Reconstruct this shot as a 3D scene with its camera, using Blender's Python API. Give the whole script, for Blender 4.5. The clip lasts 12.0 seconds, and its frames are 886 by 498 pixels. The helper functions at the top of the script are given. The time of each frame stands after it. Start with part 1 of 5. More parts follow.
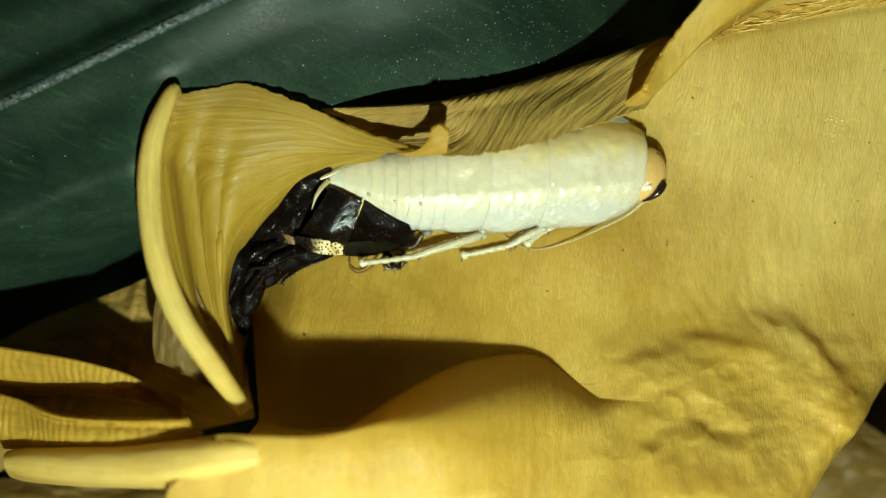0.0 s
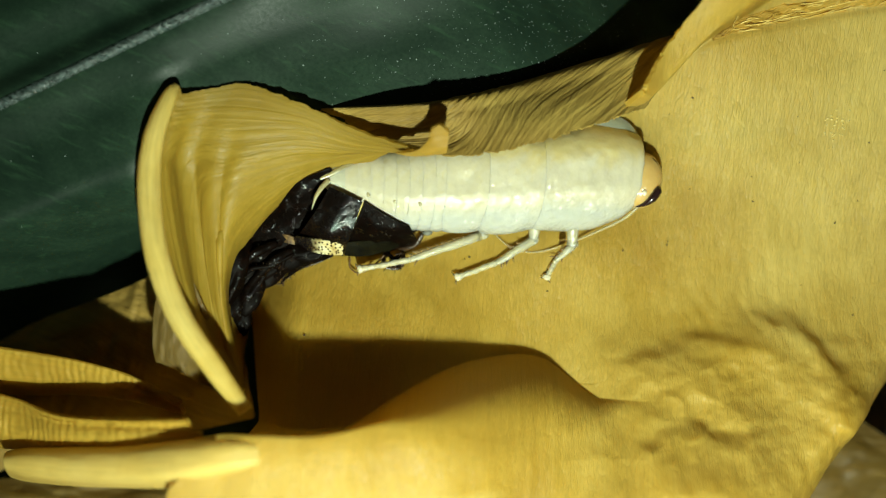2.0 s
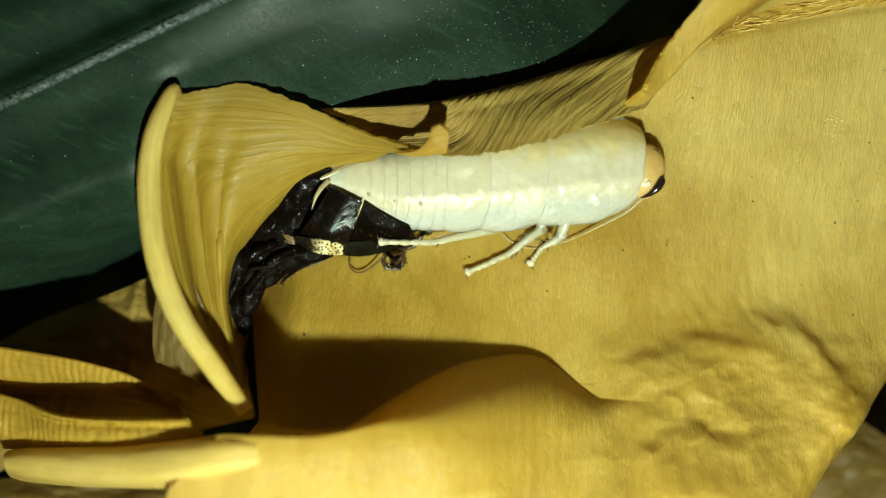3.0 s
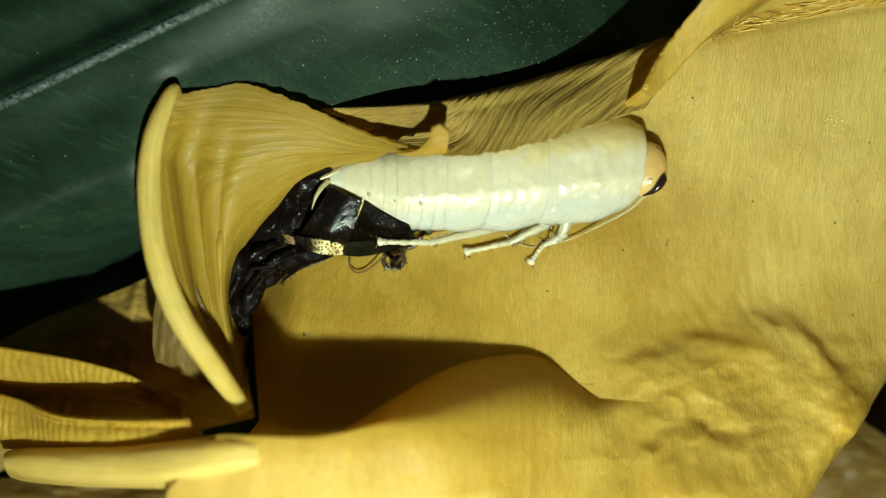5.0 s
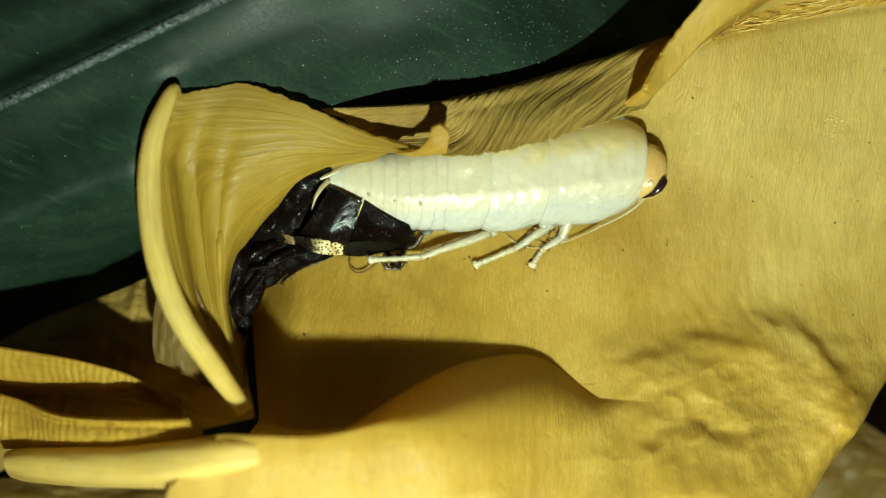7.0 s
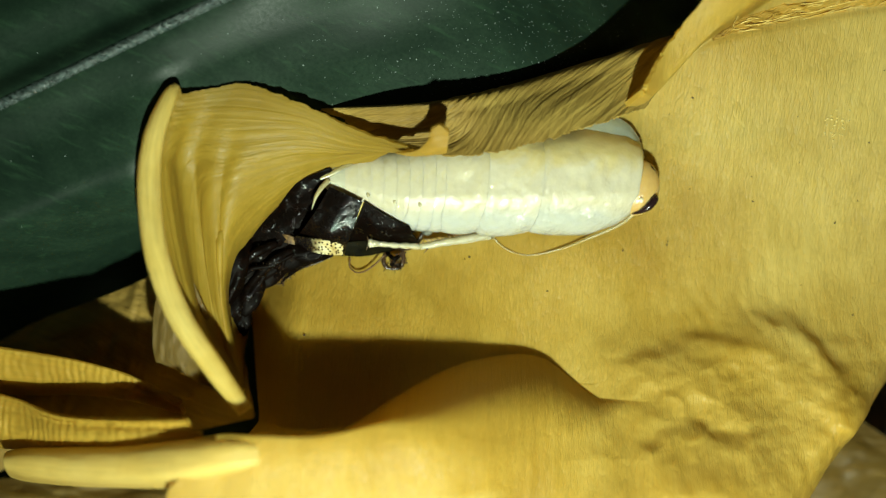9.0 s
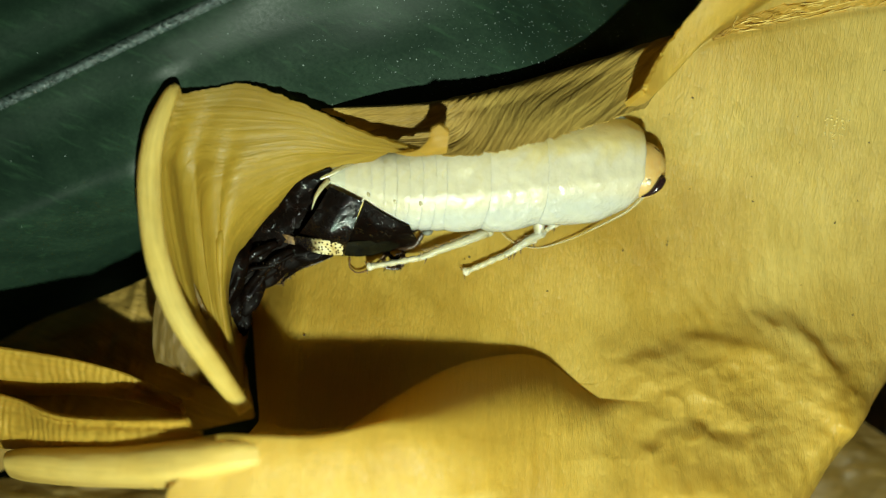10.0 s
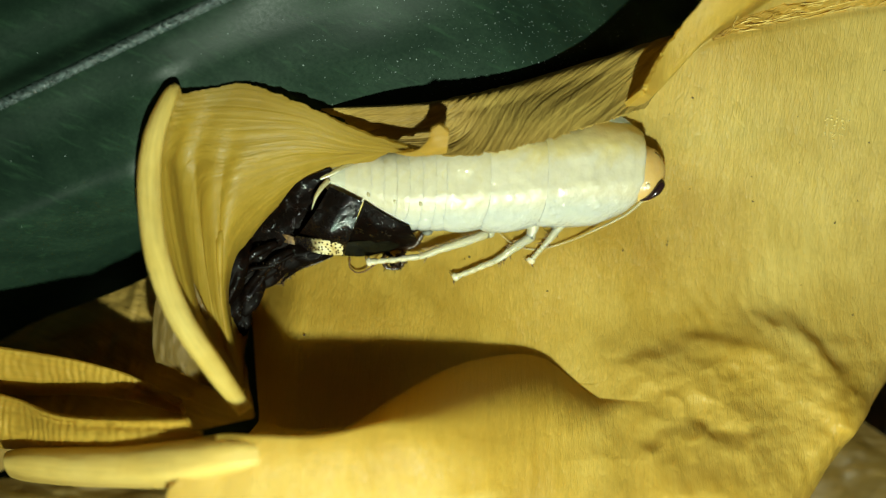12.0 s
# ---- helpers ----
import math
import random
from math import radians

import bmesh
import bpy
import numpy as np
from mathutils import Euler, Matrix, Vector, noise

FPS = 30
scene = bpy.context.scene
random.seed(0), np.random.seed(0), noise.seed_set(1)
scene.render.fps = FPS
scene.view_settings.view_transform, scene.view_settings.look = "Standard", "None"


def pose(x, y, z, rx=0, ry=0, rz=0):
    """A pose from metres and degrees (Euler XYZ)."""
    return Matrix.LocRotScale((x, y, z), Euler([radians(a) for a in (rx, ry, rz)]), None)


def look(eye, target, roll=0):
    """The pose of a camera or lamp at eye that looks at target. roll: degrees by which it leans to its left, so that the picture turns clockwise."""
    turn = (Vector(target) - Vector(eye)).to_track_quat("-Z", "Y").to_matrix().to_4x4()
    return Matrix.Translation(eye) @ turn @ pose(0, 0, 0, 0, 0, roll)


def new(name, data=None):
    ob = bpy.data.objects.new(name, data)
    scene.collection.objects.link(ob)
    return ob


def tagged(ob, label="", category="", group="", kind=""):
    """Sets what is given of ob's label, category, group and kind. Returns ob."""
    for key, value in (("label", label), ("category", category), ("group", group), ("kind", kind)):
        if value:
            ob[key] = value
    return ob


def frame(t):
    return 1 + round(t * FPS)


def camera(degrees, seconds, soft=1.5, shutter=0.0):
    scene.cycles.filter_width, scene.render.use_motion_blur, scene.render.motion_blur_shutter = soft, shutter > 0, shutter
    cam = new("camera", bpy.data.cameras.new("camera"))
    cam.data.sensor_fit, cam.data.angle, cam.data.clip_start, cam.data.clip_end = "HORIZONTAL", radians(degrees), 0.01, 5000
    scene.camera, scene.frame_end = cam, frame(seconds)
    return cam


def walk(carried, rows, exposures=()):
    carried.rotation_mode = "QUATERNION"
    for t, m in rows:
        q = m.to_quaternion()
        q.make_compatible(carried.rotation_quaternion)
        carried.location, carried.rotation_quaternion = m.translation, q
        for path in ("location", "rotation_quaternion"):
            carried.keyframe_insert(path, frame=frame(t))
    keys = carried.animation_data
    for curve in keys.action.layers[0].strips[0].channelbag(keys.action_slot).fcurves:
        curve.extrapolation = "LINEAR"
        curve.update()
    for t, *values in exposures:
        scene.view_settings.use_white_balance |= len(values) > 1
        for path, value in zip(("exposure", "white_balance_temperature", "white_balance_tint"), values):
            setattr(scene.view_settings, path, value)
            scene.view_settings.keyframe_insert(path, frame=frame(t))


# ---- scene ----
# A pale, freshly moulted cockroach beside its dark shed skin on a dry palm sheath, by torchlight.
# All sizes below are in millimetres; MM turns them into metres.
MM = 0.001
cam = camera(50, 12.0, soft=1.2)
EYE = look((0, 0, 84 * MM), (0, 0, 0))
walk(cam, [(0.0, EYE), (12.0, EYE)], exposures=[(0.0, 0.0), (12.0, 0.0)])
cam.data.dof.use_dof = True
cam.data.dof.focus_distance = 79.5 * MM
cam.data.dof.aperture_fstop = 12.0

# ---- night and torch ----
world = bpy.data.worlds.new("night")
scene.world = world
world.use_nodes = True
world.node_tree.nodes["Background"].inputs[0].default_value = (0.62, 0.56, 0.36, 1)
world.node_tree.nodes["Background"].inputs[1].default_value = 0.05
torch = bpy.data.lights.new("torch", "SPOT")
torch.energy = 0.66
torch.color = (0.84, 1.0, 0.79)
torch.spot_size, torch.spot_blend, torch.shadow_soft_size = radians(140), 1.0, 1.8 * MM
torch_lamp = new("torch_lamp", torch)
torch_lamp.matrix_world = look((4 * MM, -43 * MM, 77 * MM), (10 * MM, 3 * MM, 0))


# ---- materials ----
class Nodes:
    """A short hand for node materials; coordinates come in millimetres."""

    def __init__(self, name):
        self.mat = bpy.data.materials.new(name)
        self.mat.use_nodes = True
        self.t = self.mat.node_tree
        self.bsdf = self.t.nodes["Principled BSDF"]

    def add(self, kind, **sockets):
        n = self.t.nodes.new(kind)
        for key, value in sockets.items():
            self.put(n.inputs[key.replace("_", " ")], value)
        return n

    def put(self, socket, value):
        if isinstance(value, bpy.types.NodeSocket):
            self.t.links.new(value, socket)
        elif isinstance(value, tuple) and len(value) == 3 and socket.type == "RGBA":
            socket.default_value = (*value, 1)
        else:
            socket.default_value = value

    def coords(self, scale=(1, 1, 1), uv=False, turn=0.0):
        c = self.add("ShaderNodeTexCoord")
        k = 1.0 if uv else 1000.0
        m = self.add("ShaderNodeMapping", Rotation=(0, 0, radians(turn)))
        pre = self.add("ShaderNodeVectorMath")
        pre.operation = "MULTIPLY"
        self.t.links.new(c.outputs["UV" if uv else "Object"], m.inputs["Vector"])
        self.t.links.new(m.outputs[0], pre.inputs[0])
        pre.inputs[1].default_value = (k * scale[0], k * scale[1], k * scale[2])
        return pre.outputs[0]

    def noise(self, vec, scale=1.0, detail=3.0, rough=0.55, distort=0.0):
        return self.add("ShaderNodeTexNoise", Vector=vec, Scale=scale, Detail=detail, Roughness=rough, Distortion=distort).outputs["Fac"]

    def ramp(self, fac, *stops):
        r = self.add("ShaderNodeValToRGB", Fac=fac)
        e = r.color_ramp.elements
        while len(e) < len(stops):
            e.new(0.5)
        for el, (pos, col) in zip(e, stops):
            el.position = pos
            el.color = (*col, 1) if isinstance(col, tuple) else (col, col, col, 1)
        return r.outputs["Color"]

    def mix(self, fac, a, b, how="MIX"):
        m = self.t.nodes.new("ShaderNodeMix")
        m.data_type, m.blend_type = "RGBA", how
        self.put(m.inputs[0], fac)
        self.put(m.inputs[6], a)
        self.put(m.inputs[7], b)
        return m.outputs[2]

    def maths(self, op, a, b=0.0):
        m = self.t.nodes.new("ShaderNodeMath")
        m.operation = op
        self.put(m.inputs[0], a)
        self.put(m.inputs[1], b)
        return m.outputs[0]

    def bump(self, height, depth_mm, normal=None):
        b = self.add("ShaderNodeBump", Height=height, Strength=1.0, Distance=depth_mm * MM)
        if normal is not None:
            self.t.links.new(normal, b.inputs["Normal"])
        return b.outputs[0]

    def finish(self, colour, rough=0.5, normal=None, **more):
        self.put(self.bsdf.inputs["Base Color"], colour)
        self.put(self.bsdf.inputs["Roughness"], rough)
        if normal is not None:
            self.put(self.bsdf.inputs["Normal"], normal)
        for key, value in more.items():
            self.put(self.bsdf.inputs[key.replace("_", " ")], value)
        return self.mat


def leaf_material(name, light, mid, dark, across=2.2, along=0.12, turn=0.0, depth=0.06, rough=0.48, gloss=0.4, veins=0.35, crackle=0.0, straw=None, glow=0.43):
    """Dry palm sheath: parchment with fine fibres along v, blotches and a slight sheen."""
    n = Nodes(name)
    fibre = n.noise(n.coords((across, along, 1), True, turn), 1.0, 4.0, 0.6, 1.6)
    fine = n.noise(n.coords((across * 3.1, along * 5.0, 1), True, turn - 4), 1.0, 3.0, 0.6, 0.8)
    crinkle = n.noise(n.coords((across * 0.55, along * 2.4, 1), True, turn + 6), 1.0, 3.0, 0.6, 0.5)
    blotch = n.noise(n.coords((0.075, 0.075, 0.075)), 1.0, 4.0, 0.55, 0.4)
    speck = n.noise(n.coords((1.1, 1.1, 1.1)), 1.0, 5.0, 0.65)
    colour = n.ramp(blotch, (0.30, dark), (0.50, mid), (0.70, light))
    if straw:
        # towards the far right of the blade the colour shifts to a paler straw
        axes = n.add("ShaderNodeSeparateXYZ", Vector=n.coords((0.014, 0.018, 1)))
        straw_and_glare = n.maths("ADD", n.maths("ADD", axes.outputs[0], axes.outputs[1]), n.maths("MULTIPLY", blotch, 0.8))
        # less of the straw where the blade's rims curl up high
        straw_and_glare = n.maths("SUBTRACT", straw_and_glare, n.maths("MULTIPLY", n.ramp(n.maths("MULTIPLY", axes.outputs[2], 0.1), (0.25, 0.0), (0.6, 1.0)), 0.6))
        # paler straw is also painted on the fold's front, for the torch's glare
        front = n.maths("MULTIPLY", n.ramp(n.maths("MULTIPLY", axes.outputs[1], -1.0), (0.27, 0.0), (0.34, 1.0)), n.ramp(n.maths("ADD", axes.outputs[0], 0.2), (0.1, 1.0), (0.3, 0.0)))
        straw_and_glare = n.maths("ADD", straw_and_glare, n.maths("MULTIPLY", front, 1.3))
        colour = n.mix(n.ramp(straw_and_glare, (0.42, 0.0), (1.0, 0.85)), colour, straw)
    colour = n.mix(veins, colour, n.ramp(fibre, (0.32, 0.45), (0.60, 1.0)), "MULTIPLY")
    colour = n.mix(0.20, colour, n.ramp(speck, (0.30, 0.55), (0.55, 1.0)), "MULTIPLY")
    relief = n.maths("ADD", n.maths("MULTIPLY", fibre, 1.0), n.maths("MULTIPLY", fine, 0.35))
    normal = n.bump(crinkle, depth * 1.5)
    if crackle:
        v = n.add("ShaderNodeTexVoronoi", Vector=n.mix(0.35, n.coords((3.4, 0.75, 1), True, turn + 3), n.add("ShaderNodeTexNoise", Vector=n.coords((0.9, 0.9, 1), True), Scale=1.0, Detail=2.0).outputs["Color"], "ADD"), Scale=1.0, Randomness=1.0)
        v.voronoi_dimensions, v.feature = "2D", "DISTANCE_TO_EDGE"
        crack = n.ramp(v.outputs["Distance"], (0.0, 0.0), (0.16, 1.0))
        normal = n.bump(crack, crackle, normal)
        colour = n.mix(0.07, colour, n.ramp(crack, (0.0, 0.55), (1.0, 1.0)), "MULTIPLY")
    normal = n.bump(relief, depth, normal)
    normal = n.bump(speck, depth * 0.4, normal)
    mat = n.finish(colour, n.ramp(speck, (0.3, rough - 0.08), (0.7, rough + 0.14)), normal, Specular_IOR_Level=gloss)
    # thin and dry, so some torchlight comes through warm
    through_light = n.add("ShaderNodeBsdfTranslucent", Color=n.mix(0.2, (1.0, 0.76, 0.24), colour))
    both = n.add("ShaderNodeMixShader", Fac=glow)
    n.t.links.new(n.bsdf.outputs[0], both.inputs[1])
    n.t.links.new(through_light.outputs[0], both.inputs[2])
    n.t.links.new(both.outputs[0], n.t.nodes["Material Output"].inputs["Surface"])
    return mat


SHEATH = leaf_material("sheath_inside", (0.70, 0.50, 0.105), (0.60, 0.40, 0.062), (0.46, 0.28, 0.034), 2.4, 0.26, 5.0, 0.058, 0.48, 0.5, 0.25, 0.022, (0.84, 0.67, 0.21), 0.54)
FLAP = leaf_material("sheath_flap", (0.64, 0.43, 0.065), (0.54, 0.34, 0.045), (0.42, 0.25, 0.03), 1.9, 0.12, 0.0, 0.10, 0.46, 0.4, 0.35)
OUTSIDE = leaf_material("sheath_outside", (0.44, 0.30, 0.070), (0.32, 0.20, 0.042), (0.19, 0.115, 0.024), 2.6, 0.10, 38.0, 0.13, 0.55, 0.3, 0.60, glow=0.15)
FLAP_RIBBED = leaf_material("sheath_flap_ribbed", (0.45, 0.305, 0.040), (0.37, 0.24, 0.028), (0.26, 0.16, 0.018), 1.5, 0.10, 0.0, 0.10, 0.46, 0.4, 0.36)
EDGE = leaf_material("sheath_cut_edge", (0.91, 0.73, 0.25), (0.82, 0.61, 0.16), (0.64, 0.44, 0.085), 2.6, 0.12, 0.0, 0.09, 0.34, 0.65, 0.38)
STRIP = leaf_material("sheath_strip", (0.88, 0.70, 0.25), (0.79, 0.59, 0.17), (0.62, 0.43, 0.09), 2.2, 0.12, 0.0, 0.09, 0.42, 0.5, 0.35)
BAND = leaf_material("sheath_fibre_band", (0.68, 0.46, 0.10), (0.58, 0.36, 0.06), (0.42, 0.24, 0.034), 2.6, 0.3, 0.0, 0.14, 0.5, 0.35, 0.4)
LITTER = leaf_material("old_leaf", (0.27, 0.185, 0.058), (0.20, 0.13, 0.036), (0.12, 0.075, 0.02), 2.0, 0.15, 0.0, 0.08)


def cuticle_material(name, milk, amber, share, margin=0.0, clear=0.0, rise=0.045, wetness=1.0, depth=0.5, sheen=0.17, least=0.22, lustre=1.55):
    """Soft new cuticle: milky and moist, with fine wrinkles that break the shine into sparkles."""
    n = Nodes(name)
    patch = n.noise(n.coords((0.24, 0.24, 0.24)), 1.0, 4.0, 0.55, 0.8)
    cloud = n.noise(n.coords((0.9, 0.9, 0.9)), 1.0, 4.0, 0.6)
    wrinkle = n.noise(n.coords((3.0, 2.5, 3.0)), 1.0, 1.5, 0.5, 0.5)
    smooth = n.noise(n.coords((0.7, 0.7, 0.7)), 1.0, 2.0, 0.5)
    swell = n.noise(n.coords((1.1, 0.9, 1.1)), 1.0, 2.0, 0.5)
    axes = n.add("ShaderNodeSeparateXYZ", Vector=n.coords())
    colour = n.mix(n.ramp(n.maths("ADD", patch, n.maths("MULTIPLY", axes.outputs[1], rise)), (0.50, 0.0), (0.74, share)), milk, amber)
    colour = n.mix(0.22, colour, n.ramp(cloud, (0.3, 0.6), (0.6, 1.0)), "MULTIPLY")
    if margin:
        # the thin side margins are clearer and bluish
        side = n.maths("MULTIPLY", axes.outputs[1], -1.0)
        side = n.maths("ADD", side, n.maths("MULTIPLY", cloud, 0.9))
        rim = n.ramp(n.maths("DIVIDE", side, 6.0), ((margin - 0.6) / 6 + 0.06, 0.0), ((margin + 0.6) / 6 + 0.06, 0.8))
        colour = n.mix(rim, colour, (0.41, 0.42, 0.39))
    fold = n.maths("MULTIPLY", wrinkle, n.ramp(smooth, (0.40, 0.05), (0.58, 1.0)))
    if margin:
        # the skin puckers most along the flank
        fold = n.maths("MULTIPLY", fold, n.ramp(n.maths("ADD", n.maths("MULTIPLY", axes.outputs[1], 0.12), 0.6), (0.28, 3.0), (0.56, 0.9)))
    wet = n.bump(fold, 0.12, n.bump(swell, 0.16))
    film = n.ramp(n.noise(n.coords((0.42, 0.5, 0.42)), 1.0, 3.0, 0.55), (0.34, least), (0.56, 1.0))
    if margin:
        # the glossy coat is stronger on the lower flank, to place the sparkles there
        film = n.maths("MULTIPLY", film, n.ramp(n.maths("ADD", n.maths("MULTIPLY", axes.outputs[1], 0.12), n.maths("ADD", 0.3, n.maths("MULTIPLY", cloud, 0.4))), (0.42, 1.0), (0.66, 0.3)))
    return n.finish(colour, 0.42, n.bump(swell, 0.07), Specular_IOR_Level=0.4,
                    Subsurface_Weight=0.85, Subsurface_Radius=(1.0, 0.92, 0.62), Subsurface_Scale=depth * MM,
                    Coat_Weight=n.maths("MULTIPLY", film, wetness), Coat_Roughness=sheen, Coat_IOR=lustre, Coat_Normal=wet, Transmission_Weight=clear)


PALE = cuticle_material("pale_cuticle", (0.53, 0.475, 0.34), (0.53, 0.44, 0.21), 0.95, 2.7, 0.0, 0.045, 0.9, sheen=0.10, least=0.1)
TAIL = cuticle_material("tail_cuticle", (0.50, 0.48, 0.365), (0.46, 0.45, 0.30), 0.6)
MARGIN = cuticle_material("margin_cuticle", (0.34, 0.36, 0.29), (0.42, 0.36, 0.20), 0.5, 0.0, 0.35)
CERCUS = cuticle_material("cercus_cuticle", (0.42, 0.36, 0.19), (0.36, 0.28, 0.12), 0.6, 0.0, 0.2)
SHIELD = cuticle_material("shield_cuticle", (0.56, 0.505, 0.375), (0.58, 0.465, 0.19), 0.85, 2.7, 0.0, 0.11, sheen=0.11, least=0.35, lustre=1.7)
LIMB = cuticle_material("limb_cuticle", (0.65, 0.60, 0.43), (0.52, 0.43, 0.20), 0.8, 0.0, 0.45, 0.045, 0.4, 0.25)
FEELER = cuticle_material("feeler_cuticle", (0.52, 0.44, 0.24), (0.50, 0.38, 0.15), 0.6, 0.0, 0.4, 0.045, 0.4, 0.15)
FACE = cuticle_material("face_cuticle", (0.56, 0.36, 0.12), (0.50, 0.29, 0.08), 0.8)


def plain_material(name, colour, rough, second=None, scale=1.5, relief=0.0, **more):
    n = Nodes(name)
    grain = n.noise(n.coords((scale, scale, scale)), 1.0, 4.0, 0.6)
    col = n.mix(n.ramp(grain, (0.35, 0.0), (0.65, 1.0)), colour, second or colour)
    return n.finish(col, rough, n.bump(grain, relief) if relief else None, **more)


def husk_material(name, colour, wetness, ripple, dry):
    """Empty dark cuticle: black and smooth, with a rippled wet film whose shine breaks into sparks."""
    n = Nodes(name)
    grain = n.noise(n.coords((1.4, 1.4, 1.4)), 1.0, 4.0, 0.6)
    film = n.noise(n.coords((3.6, 3.6, 3.6)), 1.0, 2.5, 0.6, 0.4)
    col = n.mix(n.ramp(grain, (0.45, 0.0), (0.75, 1.0)), colour, (colour[0] * 2.2, colour[1] * 1.4, colour[2]))
    spots = n.maths("MULTIPLY", n.ramp(n.noise(n.coords((1.7, 1.7, 1.7)), 1.0, 4.0, 0.7), (dry, 0.0), (dry + 0.10, 1.0)), wetness)
    return n.finish(col, 0.5, n.bump(grain, 0.05), Specular_IOR_Level=0.03, Coat_Weight=spots, Coat_Roughness=0.13,
                    Coat_IOR=1.45, Coat_Normal=n.bump(film, ripple))


OCELLUS = plain_material("ocellus_white", (0.78, 0.72, 0.55), 0.3, (0.70, 0.62, 0.42), 3.0)
EYE_BLACK = plain_material("eye_black", (0.012, 0.006, 0.006), 0.18, (0.02, 0.008, 0.008))
SPINE = plain_material("spine_brown", (0.42, 0.28, 0.12), 0.45, (0.12, 0.06, 0.022), 2.0)
CLAW = plain_material("claw_brown", (0.06, 0.03, 0.012), 0.4, (0.12, 0.07, 0.03))
SKIN = husk_material("skin_dark", (0.0022, 0.0012, 0.0008), 1.0, 0.08, 0.40)
SKIN_DULL = husk_material("skin_dull", (0.0022, 0.0012, 0.0008), 0.9, 0.12, 0.545)
SKIN_BROWN = plain_material("skin_brown", (0.020, 0.010, 0.005), 0.3, (0.055, 0.026, 0.010), 1.2, 0.1)
SKIN_EDGE = plain_material("skin_edge", (0.008, 0.007, 0.0025), 0.45, (0.003, 0.0026, 0.0015), 0.6, 0.08, Specular_IOR_Level=0.06)
FEELER_BROWN = plain_material("feeler_brown", (0.075, 0.034, 0.012), 0.45, (0.12, 0.06, 0.02), 2.0, 0.03, Specular_IOR_Level=0.2)
AMBER = plain_material("skin_amber", (0.20, 0.115, 0.035), 0.4, (0.04, 0.02, 0.01), 2.6, 0.05)
MEMBRANE = plain_material("skin_membrane", (0.52, 0.40, 0.13), 0.4, (0.38, 0.26, 0.07), 2.0, 0.05)
GREY_PAD = plain_material("skin_pad", (0.16, 0.165, 0.13), 0.5, (0.05, 0.05, 0.035), 3.0, 0.12)
FIBRE = plain_material("fibre", (0.62, 0.40, 0.08), 0.5, (0.72, 0.53, 0.16), 1.2, 0.03)
# pale glossy colour of the beads that make a patch of glints
GLINT_BEAD = plain_material("resin", (0.74, 0.58, 0.22), 0.2, (0.66, 0.50, 0.16), 2.0, Coat_Weight=1.0, Coat_Roughness=0.15)
SMUDGE = plain_material("brown_smudge", (0.26, 0.20, 0.09), 0.5, (0.45, 0.40, 0.24), 3.0)
DUST = plain_material("dust", (0.25, 0.31, 0.29), 0.8, (0.12, 0.15, 0.14), 0.5)
SPECK = plain_material("dark_speck", (0.05, 0.028, 0.01), 0.7)
SOIL = plain_material("soil", (0.022, 0.016, 0.010), 0.9, (0.05, 0.036, 0.022), 0.15, 1.0)


def spotted_material():
    """The pale margin of the old skin, sprinkled with dark dots."""
    n = Nodes("skin_spots")
    v = n.add("ShaderNodeTexVoronoi", Vector=n.coords((3.0, 3.3, 3.3)), Scale=1.0, Randomness=0.75)
    v.voronoi_dimensions = "2D"
    tone = n.noise(n.coords((0.8, 0.8, 0.8)), 1.0, 3.0)
    pale = n.ramp(tone, (0.30, (0.16, 0.09, 0.03)), (0.45, (0.50, 0.38, 0.15)), (0.62, (0.66, 0.60, 0.38)))
    colour = n.mix(n.ramp(v.outputs["Distance"], (0.19, 1.0), (0.31, 0.0)), pale, (0.012, 0.008, 0.006))
    axes = n.add("ShaderNodeSeparateXYZ", Vector=n.coords())
    dark = n.ramp(n.maths("ADD", n.maths("MULTIPLY", axes.outputs[0], 0.3), n.maths("MULTIPLY", tone, 0.6)), (0.54, 1.0), (0.88, 0.0))
    colour = n.mix(dark, colour, (0.006, 0.004, 0.004))
    wet = n.bump(n.noise(n.coords((3.4, 3.4, 3.4)), 1.0, 2.0), 0.12)
    return n.finish(colour, 0.25, wet, Coat_Weight=0.8, Coat_Roughness=0.08, Coat_Normal=wet)


SPOTTED = spotted_material()


def plastic_material():
    """Dark green moulded plastic with a thin film of dust and scuffs."""
    n = Nodes("green_plastic")
    film = n.noise(n.coords((0.06, 0.11, 0.1), False, 23), 1.0, 5.0, 0.65, 0.8)
    scuff = n.noise(n.coords((0.25, 1.6, 1.0), False, 23), 1.0, 4.0, 0.65)
    grain = n.noise(n.coords((3.2, 3.2, 3.2)), 1.0, 4.0, 0.7)
    dusty = n.maths("MULTIPLY", n.ramp(film, (0.35, 0.0), (0.7, 0.9)), n.ramp(grain, (0.3, 0.35), (0.7, 1.0)))
    colour = n.mix(dusty, (0.007, 0.016, 0.010), (0.026, 0.050, 0.030))
    colour = n.mix(n.ramp(scuff, (0.56, 0.0), (0.75, 0.4)), colour, (0.030, 0.068, 0.034))
    return n.finish(colour, n.ramp(grain, (0.3, 0.36), (0.7, 0.5)), n.bump(grain, 0.008), Specular_IOR_Level=0.12)


PLASTIC = plastic_material()


